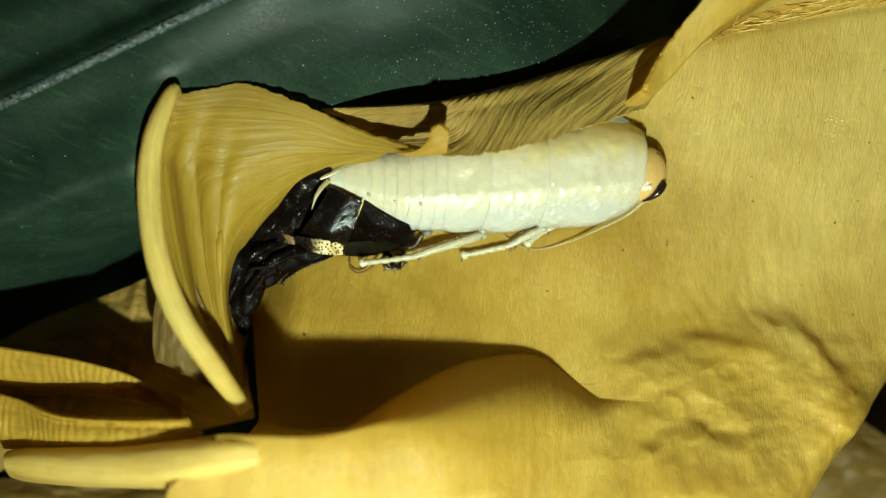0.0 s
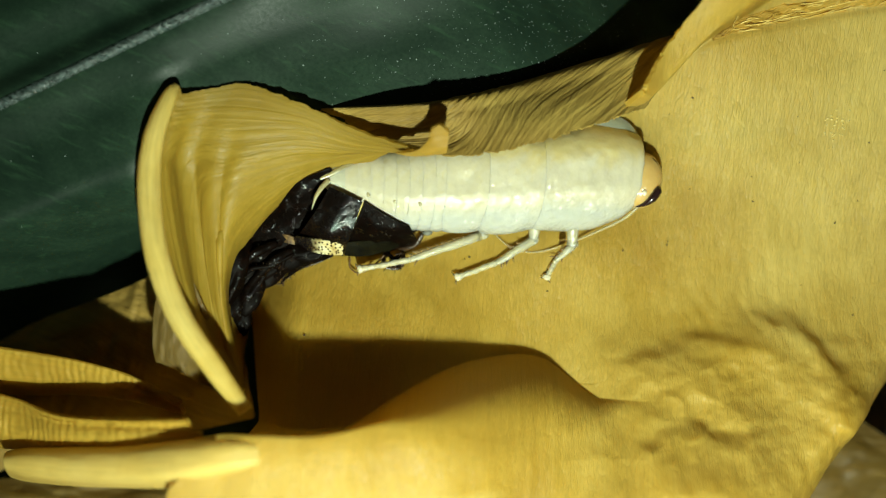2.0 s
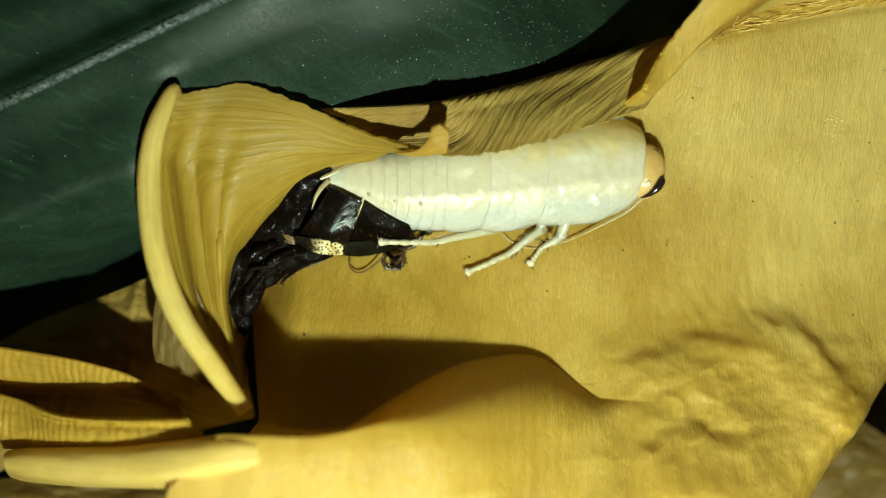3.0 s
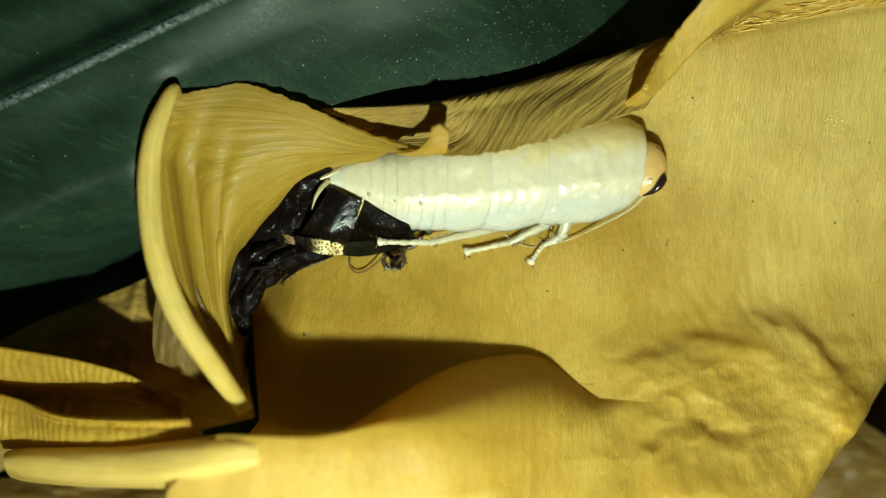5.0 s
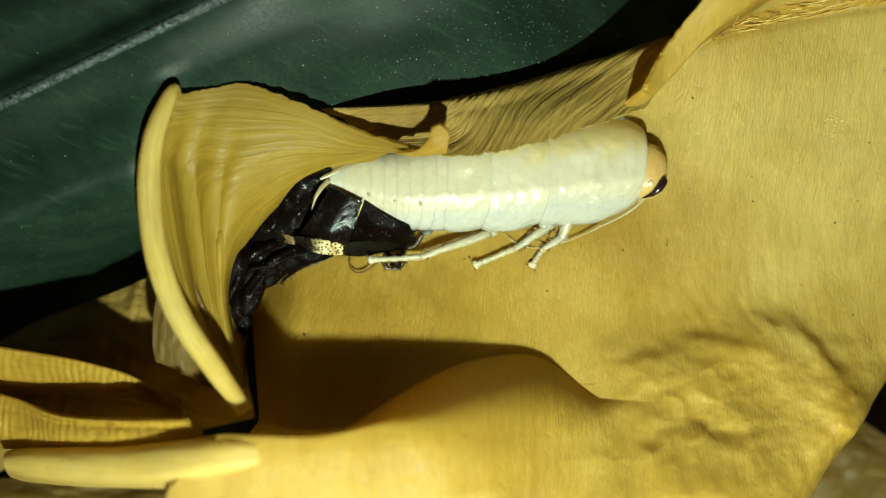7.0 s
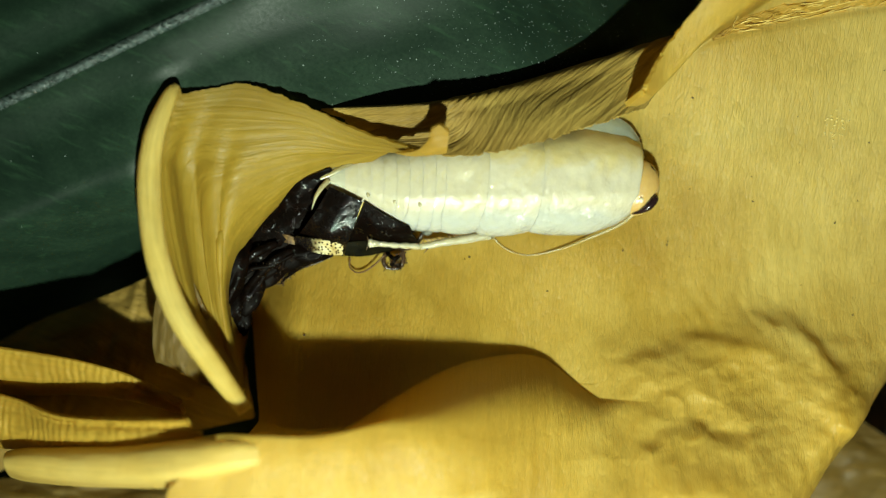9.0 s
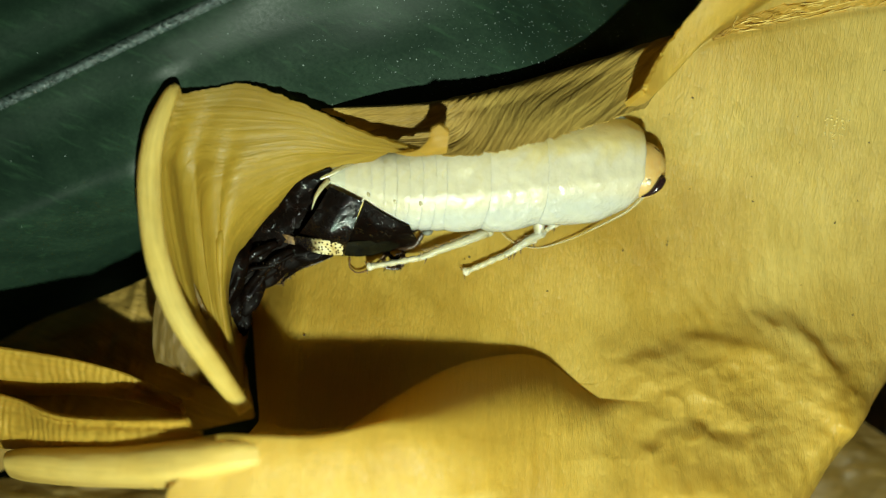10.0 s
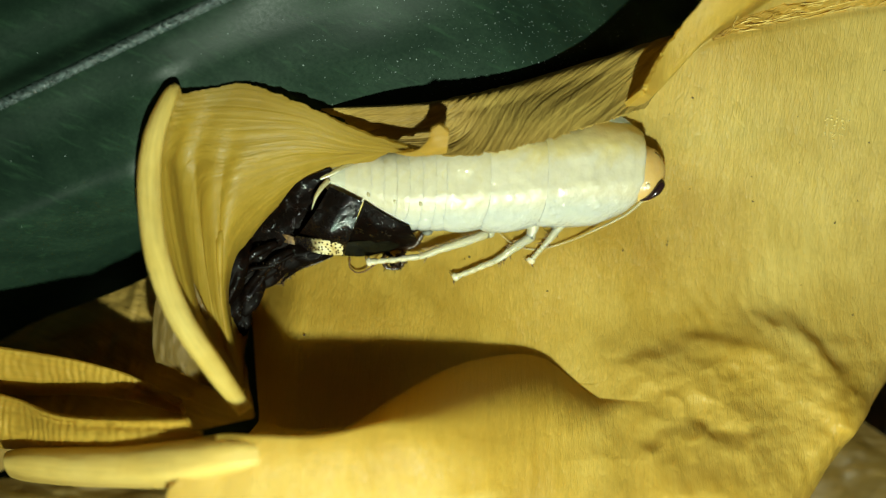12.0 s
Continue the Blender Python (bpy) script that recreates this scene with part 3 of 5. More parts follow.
def make_sheath():
    s = np.linspace(0, 1, 340) ** 1.1
    y = np.concatenate([np.linspace(-36, -22.5, 14), np.linspace(-22.2, -16, 60), np.linspace(-15.9, -9, 100), np.linspace(-8.8, 7, 70), np.linspace(7.1, 13, 90), np.linspace(13.2, 27, 70)])
    gs, gy = np.meshgrid(s, y, indexing="ij")
    lo, hi = left_edge(gy), right_edge(gy)
    ragged = (0.24 * fbm(gy * 1.3, gy * 0.0, 3) + 0.10 * value_noise(gy * 4.1, gy * 0, 1)) * step(11.5, 13.0, gy)
    gx = lo + (hi - lo) * gs + ragged * (1 - step(0, 0.03, gs))
    g = np.stack([gx, gy - ridge_tuck(gx, gy), sheath_height(gx, gy)], -1)
    verts, faces, uv = sheet(g, 0.45)
    uv = verts[:, :2] * 1.0
    sheath = group_at("palm_sheath", (10, 0, 0), "dry tan torn palm leaf sheath with curled edges", "leaf sheath")
    part("blade", (verts, faces, uv), SHEATH, sheath, "broad tan blade with wrinkles and a rolled edge")
    # the crease: a band of matted fibres, frayed into strands
    along, over = np.meshgrid(np.linspace(22.9, 50, 420), np.linspace(0, 1, 40), indexing="ij")
    breadth = np.interp(along, [22.9, 24.5, 28, 34, 50], [0.4, 1.1, 1.6, 2.1, 2.4])
    by = crease(along) - 0.25 + breadth * over + 0.16 * fbm(along * 0.9, over * 1.5, 2)
    weave = np.abs(value_noise(along * 0.55 + 2.2 * over, over * 5 + 0.25 * along, 3)) + 0.6 * np.abs(value_noise(along * 1.3 - 2.5 * over, over * 9, 5))
    swell = np.sin(np.pi * over) ** 0.6
    bz = sheath_height(along, by) - 0.12 + swell * (0.26 + 0.50 * (0.55 - weave))
    verts, faces, uv = sheet(np.stack([along, by, bz], -1), 0.2)
    uv = np.stack([verts[:, 1] - 0.16 * verts[:, 0], verts[:, 0]], -1)
    part("crease_band", (verts, faces, uv), BAND, sheath, "rough orange-brown band of matted fibres")
    rng = random.Random(8)
    strands = []
    for _ in range(45):
        x0, run = rng.uniform(23.4, 40), rng.uniform(1.2, 3.6)
        off, bend = rng.uniform(0.05, 1.0), rng.uniform(-0.3, 0.3)
        wide = float(np.interp(x0, [22.9, 24.5, 28, 34, 50], [0.4, 1.1, 1.6, 2.1, 2.4]))
        pts = []
        for t in (0, 0.33, 0.67, 1):
            x = x0 + run * t
            y = float(crease(x)) - 0.25 + wide * off + bend * t + rng.uniform(-0.08, 0.08)
            pts.append((x, y, float(sheath_height(np.array(x), np.array(y))) + 0.22 + rng.uniform(-0.06, 0.10)))
        strands.append(tube(pts, [0.015, rng.uniform(0.03, 0.06), rng.uniform(0.03, 0.06), 0.015], 10, 6))
    fibres = part("fibre_band", joined(*strands), FIBRE, sheath, "coarse golden fibres along a crease")
    tagged(fibres, kind="stuff")
    return sheath


def torn(g, end, amount, seed):
    """Frays one end of a grid of points along its own run."""
    k = g.shape[1]
    ride = np.concatenate([[0], np.cumsum(np.linalg.norm(np.diff(g[end], axis=0), axis=1))])
    pull = g[end] - g[end + (1 if end == 0 else -1)]
    pull = pull / np.maximum(np.linalg.norm(pull, axis=1, keepdims=True), 1e-6)
    rough = amount * (fbm(ride * 1.5, ride * 0, seed) + 0.5 * value_noise(ride * 5.0, ride * 0, seed + 2))
    for depth, w in ((0, 1.0), (1, 0.7), (2, 0.35)):
        i = depth if end == 0 else -1 - depth
        g[i] += pull * (rough * w)[:, None]
    return g


def make_flap(sheath):
    outer = [
        [(-16.13, -12.99, 8.5), (-21.38, -5.26, 9.8), (-24.22, 4.97, 8.8), (-23.49, 9.23, 8.7), (-21.42, 12.95, 8.7)],
        [(-15.67, -12.81, 9), (-20.30, -5.19, 10.8), (-23.06, 4.90, 9.8), (-22.44, 9.14, 9.5), (-20.92, 12.92, 8.9)],
        [(-15.53, -12.43, 8.6), (-19.41, -5.30, 9.2), (-21.79, 4.96, 9), (-21.43, 8.97, 9), (-20.38, 12.34, 8.6)],
        [(-16.13, -11.41, 7), (-18.80, -5.51, 6.2), (-20.28, 5.14, 6.2), (-19.70, 9.16, 7.4), (-18.61, 12.79, 8.1)],
    ]
    inner = [
        [(-16.33, -11.62, 5.6), (-17.78, -4.10, 6.6), (-17.87, 4.15, 7.4), (-16.74, 8.69, 7.6), (-15.33, 13.11, 7.8)],
        [(-17.08, -11.59, 2.5), (-18.03, -2.84, 3), (-13.79, 5.21, 5.2), (-11.76, 9.05, 6.8), (-11.01, 11.51, 7.6)],
        [(-17.91, -11.08, -1), (-16.86, 0.55, 0.2), (-9.96, 6.63, 3.9), (-7.68, 8.28, 6.3), (-6.93, 9.53, 7.4)],
        [(-18.44, -9.84, -3.5), (-15.09, 2.36, -2.2), (-5.39, 7.61, 4.6), (-3.28, 7.75, 7.4), (-1.75, 7.79, 8.4)],
    ]
    g = loft(outer + inner, 190, 150)
    g = g.transpose(1, 0, 2)[::-1].copy()
    torn(g, 0, 0.10, 2)
    n = normals_of(g)
    if n[:, :, 2].mean() < 0:
        n = -n
    # fibres run up along the rolled edge, then turn towards the tongue
    top, out = np.meshgrid(np.linspace(0, 1, g.shape[0]), np.linspace(0, 1, g.shape[1]), indexing="ij")
    lane = (np.maximum(out, 0.01) ** -2.2 + np.maximum(1.15 * top + 0.02, 0.01) ** -2.2) ** (-1 / 2.2)
    run = np.arctan2(top, np.maximum(out, 1e-3))
    pleat = step(0.10, 0.45, top) * (1 - step(0.93, 1.0, top))
    fold = 0.35 * np.exp(-((out - 0.37) / 0.035) ** 2) + 0.55 * np.exp(-((out - 0.56) / 0.032) ** 2) - 0.15 * np.exp(-((out - 0.47) / 0.04) ** 2)
    g += n * (0.05 * fbm(top * 7, out * 7, 4) + 0.035 * (0.4 - np.abs(value_noise(lane * 46, run * 3.2, 1))) + 0.03 * value_noise(lane * 95, run * 5.0, 3) - pleat * fold)[:, :, None]
    verts, faces, uv = sheet(g, 0.4)
    uv[:2 * lane.size] = np.tile(np.stack([lane.ravel() * 22, run.ravel() * 14], -1), (2, 1))
    flap = part("flap", (verts, faces, uv), FLAP_RIBBED, sheath, "tan curled flap standing up from the blade")
    lip = [(-15.05, -12.35, 11.6), (-17.42, -9.28, 11.2), (-20.28, -5.18, 10.9), (-22.11, -0.39, 10.6), (-22.90, 4.89, 10), (-22.53, 8.88, 9.8), (-21.58, 11.99, 9.1), (-21.11, 12.95, 8.7)]
    part("rolled_edge", tube(lip, [0.6, 0.85, 0.95, 0.95, 0.9, 0.8, 0.6, 0.3], 80, 16), EDGE, flap, "pale thick rounded edge")
    rows = [
        [(-3.79, 7.63, 8.2), (-2.65, 7.36, 8.6), (-1.07, 7.38, 8.9), (0.27, 7.54, 9)],
        [(-2.19, 7.72, 9), (-1.29, 7.82, 9.4), (-0.40, 7.83, 9.7), (0.35, 7.91, 9.8)],
        [(-1.19, 8.45, 9.7), (-0.84, 8.51, 9.9), (-0.18, 8.59, 10), (0.44, 8.59, 10)],
        [(-0.88, 9.24, 10.4), (-0.52, 9.41, 10.5), (-0.04, 9.44, 10.6), (0.44, 9.14, 10.5)],
    ]
    g = torn(loft(rows, 24, 26), -1, 0.12, 5)
    part("torn_tongue", sheet(g, 0.35), FLAP, sheath, "small torn tongue sticking up")


def make_roof(sheath):
    rows = [
        [(-6.69, 8.50, 4.2), (0.27, 7.61, 7.2), (5.21, 7.94, 8.6), (10.17, 9.31, 8.4), (15.11, 11.10, 6.6), (17.04, 11.92, 3.6)],
        [(-8.55, 9.45, 4.6), (-0.63, 9.30, 6.0), (4.79, 9.62, 8.1), (9.80, 11.20, 7.8), (15.60, 12.95, 6), (18.48, 13.95, 4)],
        [(-9.95, 10.85, 5.0), (-1.10, 10.85, 6.6), (4.39, 11.47, 7.2), (9.75, 13.26, 6.4), (16.28, 15.11, 5.4), (19.33, 16.14, 4)],
        [(-10.7, 11.68, 5.2), (-1.60, 11.85, 6.8), (4.69, 13.19, 6), (10.30, 15.05, 5), (17.25, 17.20, 4.4), (20.48, 18.23, 3.6)],
        [(-11.47, 12.54, -2), (-1.72, 12.65, -1), (5.11, 14.17, -1), (11.15, 15.98, -1.5), (18.63, 18.17, -2), (21.54, 19.11, -3)],
    ]
    g = torn(loft(rows, 140, 420), 0, 0.15, 1)
    n = normals_of(g)
    n = np.where(n[:, :, 2:].mean() < 0, -n, n)
    u, v = np.meshgrid(np.linspace(0, 14, 140), np.linspace(0, 28, 420), indexing="ij")
    lie = step(4, 14, v)
    q = u * (0.95 - 0.20 * lie) - v * (0.10 + 0.62 * lie) + 0.25 * fbm(u / 6, v / 6, 2)
    ridge = np.abs(value_noise(q * 1.25, v * 0.05, 3)) + 0.6 * np.abs(value_noise(q * 3.4, v * 0.06, 5))
    g = g + n * (0.17 * (ridge - 0.4) * step(0, 0.6, 14 - u))[:, :, None]
    verts, faces, uv = sheet(g, 0.16)
    uv[:140 * 420] = np.stack([q.ravel() * 0.9, v.ravel()], -1)
    part("folded_side", (verts, faces, uv), OUTSIDE, sheath, "brown grooved outer side folded over the cockroach")


def make_lower_folds():
    rows = [
        [(-45.21, -10.66, -6), (-38.35, -6.94, -5), (-34.06, -5.42, -3.5), (-29.38, -3.79, -2), (-24.99, -1.97, -1), (-20.44, -0.46, -1)],
        [(-44.71, -13.19, -5), (-37.71, -9.32, -3.5), (-32.45, -7.63, -2), (-27.86, -6.49, -0.5), (-23.56, -5.17, 0.5), (-19.20, -3.95, 0)],
        [(-44.71, -16.90, -5), (-37.92, -13.57, -4), (-32.83, -12.38, -3), (-27.18, -11.15, -1.5), (-22.84, -10.01, -0.5), (-17.81, -9.00, -0.5)],
        [(-45.72, -22.70, -7), (-39.22, -19.99, -7), (-33.96, -18.70, -6), (-27.76, -17.43, -5), (-22.73, -16.71, -4), (-17.30, -15.48, -3)],
    ]
    g = loft(rows, 60, 90)
    u, v = np.meshgrid(np.arange(60), np.arange(90), indexing="ij")
    g[:, :, 2] += 0.30 * np.abs(value_noise(v / 3.6 + u / 9, u * 0.04, 3)) + 0.25 * fbm(u / 9, v / 12, 5)
    outer = group_at("outer_sheath", (-30, -8, -5), "brown grooved outer sheath lying in the shade", "leaf sheath")
    part("blade", sheet(g, 0.4), OUTSIDE, outer)
    rows = [
        [(-20.45, -1.31, 8.3), (-22.46, -2.69, 7.3), (-23.44, -4.78, 6.8), (-23.57, -7.77, 6.8), (-23.34, -9.15, 6.8)],
        [(-20.27, -2.24, 7.3), (-21.61, -4.51, 7.4), (-22.06, -6.79, 7.4), (-22.16, -8.62, 7.4), (-21.79, -9.62, 7.4)],
        [(-19.35, -4.52, 7.3), (-20.02, -6.34, 7.4), (-20.24, -8.62, 7.4), (-20.19, -9.96, 7.6), (-19.74, -10.69, 7.6)],
        [(-18.69, -6.51, 5.3), (-18.76, -8.31, 6.0), (-18.70, -9.86, 6.6), (-18.61, -10.77, 7.0), (-18.06, -11.35, 7.4)],
    ]
    g = loft(rows, 40, 40)
    u, v = np.meshgrid(np.arange(40), np.arange(40), indexing="ij")
    g[:, :, 2] += 0.14 * fbm(u / 5, v / 11, 2)
    part("raised_flap", sheet(g, 0.35), LITTER, outer, "pale raised flap of the outer sheath")
    # the rolled end with its dark slit
    rows = [
        [(-41.16, -8.83, 2), (-35.31, -9.41, 2), (-30.92, -10.29, 2), (-26.21, -11.71, 3), (-21.60, -13.66, 4)],
        [(-38.96, -7.52, 6.4), (-33.24, -8.36, 6.8), (-28.89, -9.07, 7.4), (-24.59, -10.26, 8), (-20.88, -12.34, 8)],
        [(-38.96, -8.72, 6.4), (-33.24, -9.37, 6.8), (-28.89, -9.89, 7.4), (-24.59, -11.08, 8), (-21.07, -12.61, 8)],
        [(-39.66, -10.85, 5), (-33.85, -11.08, 5.4), (-29.34, -11.15, 6.2), (-24.91, -11.86, 7), (-21.37, -12.99, 7.4)],
        [(-42.17, -12.94, 0), (-35.96, -12.86, 0.5), (-31.30, -12.79, 1), (-26.53, -13.22, 2), (-22.46, -13.85, 4)],
    ]
    upper = loft(rows, 40, 280)
    rows = [
        [(-45.18, -13.33, -6), (-39.29, -15.36, -6), (-33.94, -16.27, -6), (-29.12, -16.65, -6), (-24.03, -16.46, -5)],
        [(-39.06, -11.15, 6.2), (-34.62, -12.12, 6.8), (-30.15, -13.15, 8.8), (-24.42, -13.12, 11.2), (-19.49, -12.78, 12.6)],
        [(-38.65, -12.14, 7), (-34.26, -13.04, 7.6), (-29.83, -13.67, 9.6), (-24.15, -13.49, 12), (-18.76, -13.19, 13.6)],
        [(-38.65, -14.61, 7), (-34.26, -15.04, 7.6), (-29.83, -14.91, 9.6), (-24.15, -14.52, 12), (-17.92, -13.86, 13.6)],
        [(-40.16, -16.70, 4), (-35.88, -16.89, 4), (-31.27, -16.56, 6), (-25.50, -16.14, 8), (-18.75, -15.19, 10)],
    ]
    lower = loft(rows, 40, 280)
    u, v = np.meshgrid(np.arange(40), np.arange(280), indexing="ij")
    for g, seed in ((upper, 1), (lower, 4)):
        wander = v / 4.2 + 1.4 * fbm(v / 40, u / 14, seed)
        g[:, :, 2] += 0.05 * step(8, 16, u) * np.sin(wander * 2.6) * (0.6 + 0.4 * value_noise(v / 9, u / 12, seed + 1)) + 0.1 * fbm(v / 32, u / 9, seed)
    rolled = group_at("rolled_sheath", (-30, -16, 0), "tan ribbed rolled sheath end with a dark slit", "leaf sheath")
    part("upper_lip", sheet(upper, 0.4), FLAP, rolled)
    part("lower_lip", sheet(lower, 0.4), FLAP, rolled)
    rows = [
        [(-36.18, -16.78, 5), (-34.05, -16.28, 6), (-29.56, -15.78, 8), (-25.16, -15.48, 9), (-19.71, -14.55, 11), (-14.94, -14.20, 11), (-9.22, -16.00, 8)],
        [(-35.08, -16.36, 8), (-32.74, -15.93, 9), (-28.55, -15.50, 10.6), (-23.89, -14.95, 12.8), (-18.58, -14.04, 15.2), (-14.00, -13.71, 15.6), (-8.66, -15.25, 12.6)],
        [(-34.71, -16.82, 9), (-32.31, -16.59, 10), (-28.09, -16.28, 11.8), (-23.48, -15.86, 14), (-18.25, -15.24, 16.4), (-13.79, -14.71, 16.6), (-8.59, -15.62, 13.2)],
        [(-34.71, -17.76, 8.4), (-32.48, -17.75, 9.6), (-28.32, -17.71, 11.2), (-23.62, -17.29, 13.6), (-18.36, -16.54, 16.0), (-13.87, -15.77, 16.2), (-8.64, -16.14, 12.8)],
        [(-35.90, -19.03, 5), (-33.65, -19.06, 6.4), (-29.34, -18.99, 8), (-24.74, -18.62, 10), (-19.17, -17.86, 13), (-14.53, -17.02, 13), (-9.04, -17.33, 9.5)],
    ]
    g = torn(loft(rows, 40, 90), -1, 0.1, 3)
    part("strip", sheet(g, 0.5), STRIP, rolled, "smooth pale strip along the rolled end")


def make_litter():
    rows = [
        [(41.18, -31.44, -14), (45.66, -26.0, -11), (47.0, -23.0, -10), (48.2, -21.4, -10)],
        [(32.68, -29.97, -13), (36.51, -23.9, -10), (40.5, -20.2, -10), (44.0, -18.6, -10.5)],
        [(27.46, -28.82, -15), (32.10, -22.46, -13), (36.8, -17.6, -12), (40.6, -16.2, -12)],
    ]
    g = loft(rows, 50, 60)
    u, v = np.meshgrid(np.arange(50), np.arange(60), indexing="ij")
    g[:, :, 2] += 0.5 * fbm(u / 12, v / 12, 2)
    ob = solid("dead_leaf", sheet(g, 0.5), LITTER)
    tagged(ob, "dull brown dead leaf lying under the sheath", "leaf")
    rows = [
        [(-46.29, -21.91, -6), (-37.30, -21.67, -5), (-29.88, -22.30, -5), (-19.28, -22.73, -5)],
        [(-45.26, -25.09, -4), (-36.46, -24.81, -3), (-29.21, -25.06, -3), (-19.07, -25.61, -4)],
        [(-46.29, -32.09, -6), (-37.71, -32.09, -6), (-30.21, -32.62, -6), (-19.50, -32.62, -6)],
    ]
    g = loft(rows, 40, 60)
    u, v = np.meshgrid(np.arange(40), np.arange(60), indexing="ij")
    g[:, :, 2] += 0.8 * fbm(u / 7, v / 9, 6)
    ob = solid("dead_leaf", sheet(g, 0.5), LITTER)
    tagged(ob, "crumpled brown dead leaf in the shade", "leaf")
    rng = random.Random(11)
    spots = [(36.9, 9.2), (27.3, 4.2), (19.8, 0.4), (36.0, -5.8), (-11.8, -7.3), (2.3, -0.7), (1.9, -0.9), (9.2, -3.7), (34.6, 2.3), (15.9, -0.1), (21.6, 13.1), (31.6, -3.2)]
    spots += [(rng.uniform(18, 38), rng.uniform(-6, 16)) for _ in range(14)]
    bits = []
    for k, (x, y) in enumerate(spots):
        r = rng.uniform(0.05, 0.09) if k < 12 else rng.uniform(0.025, 0.045)
        bits.append(blob((x, y, float(sheath_height(np.array(x), np.array(y))) + 0.02), (r * 1.5, r, r), rng.uniform(0, 3), 5, 6))
    # glossy beads added to make a small patch of glints on the blade
    drops = []
    for _ in range(34):
        x, y = rng.gauss(33.9, 0.45), rng.gauss(10.6, 0.75)
        r = rng.uniform(0.04, 0.09)
        drops.append(blob((x, y, float(sheath_height(np.array(x), np.array(y))) + r * 0.3), (r, r * 1.3, r * 0.8), rng.uniform(0, 3), 6, 8))
    ob = solid("glint_beads", joined(*drops), GLINT_BEAD)
    tagged(ob, "tiny shiny amber beads added for a patch of glints on the sheath", "resin", kind="stuff")
    ob = solid("dark_crumbs", joined(*bits), SPECK)
    tagged(ob, "tiny dark crumbs scattered on the tan sheath", "crumbs", kind="stuff")


# ---- the moulted cockroach ----
ROACH = (5.0, 6.0, 0.3)
BODY_X = [-11.0, -9.0, -6.6, -3.1, 0.65, 4.7, 9.4, 13.6, 16.0, 17.4, 17.9]
BODY_Y = [5.8, 6.05, 5.8, 5.4, 5.8, 6.1, 6.7, 7.1, 7.3, 7.4, 7.4]
BODY_W = [0.15, 1.25, 2.5, 3.6, 4.1, 4.5, 4.6, 4.75, 4.45, 3.75, 3.1]
NEAR_W = [0.15, 1.25, 2.5, 3.6, 4.1, 4.5, 4.6, 4.65, 3.95, 3.0, 2.2]
BODY_H = [0.4, 0.9, 1.5, 2.1, 2.5, 2.75, 2.85, 2.8, 2.5, 2.1, 1.7]
BODY_Z = [3.2, 2.9, 2.5, 2.1, 1.9, 1.55, 1.05, 0.55, 0.4, 0.35, 0.4]


def dome(k):
    """The arch of the back from the middle to the flat side margin."""
    k = np.asarray(k, float)
    low = 0.50 * (1 - np.abs(k) ** 12) + 0.50 * (1 - step(0.25, 1.05, np.abs(k)))
    return np.where(k > 0, 1 - np.abs(k) ** 3.0, low)


def plate_shape(x0, x1, flare, lobe, seed, n=16, m=44, front=0.0, bulge=0.0, groove=0.055, uneven=0.02):
    """One back plate between two places of the body; its rear margin stands proud and its corners reach out and back."""
    s = np.linspace(0, 1, n)
    k = np.linspace(-1, 1, m)
    gs, gk = np.meshgrid(s, k, indexing="ij")
    x = x0 + (x1 - x0) * gs
    w, h, yc, zb = (np.interp(x, BODY_X, t) for t in (BODY_W, BODY_H, BODY_Y, BODY_Z))
    w = np.where(gk < 0, np.interp(x, BODY_X, NEAR_W), w)
    proud = 1 + flare * (1 - gs) ** 1.5
    scallop = 1 - bulge * (1 - np.clip(np.sin(np.pi * np.clip(gs, 0, 1) ** 0.75), 0, 1) ** 0.8) * np.abs(gk) ** 2
    yy = yc + w * proud * scallop * gk
    zz = zb + h * (1 + 0.06 * flare * (1 - gs) ** 2) * dome(gk)
    zz = zz - groove * (1.6 * step(0.62, 1.0, gs) * (front == 0) - 0.5 * np.exp(-(gs / 0.35) ** 2)) + uneven * np.sin(np.pi * gs) ** 2 * fbm(x * 0.8, gk * 3.5, seed)
    xx = x - lobe * np.abs(gk) ** 3 * (1 - gs) ** 2 + front * (1 - np.abs(gk) ** 2) * gs ** 3
    zz = zz - 0.22 * (gs > 0.999) * (front > 0)
    under = np.minimum(zb - 0.15 - 0.5 * (1 - gk ** 2), zz - 0.12)
    roll = 0.03 * (yy - yc) + 0.45
    top = np.stack([xx, yy, zz + roll], -1)
    low = np.stack([xx, yc + (yy - yc) * 0.97, under + roll], -1)
    g = np.concatenate([top, low[:, ::-1]], axis=1)
    c = 2 * m
    verts = g.reshape(-1, 3)
    faces = []
    for i in range(n - 1):
        for j in range(c):
            q = (j + 1) % c
            faces.append([i * c + j, i * c + q, (i + 1) * c + q, (i + 1) * c + j])
    ends = []
    for i, rev in ((0, False), (n - 1, True)):
        ring = g[i]
        inner = ring.mean(axis=0) + (ring - ring.mean(axis=0)) * 0.9
        start = len(verts)
        verts = np.vstack([verts, ring, inner, ring.mean(axis=0)[None]])
        for j in range(c):
            q = (j + 1) % c
            a = [start + j, start + c + j, start + c + q, start + q]
            b = [start + c + j, start + 2 * c, start + c + q]
            faces.append(a[::-1] if rev else a)
            faces.append(b[::-1] if rev else b)
    return verts, faces, None


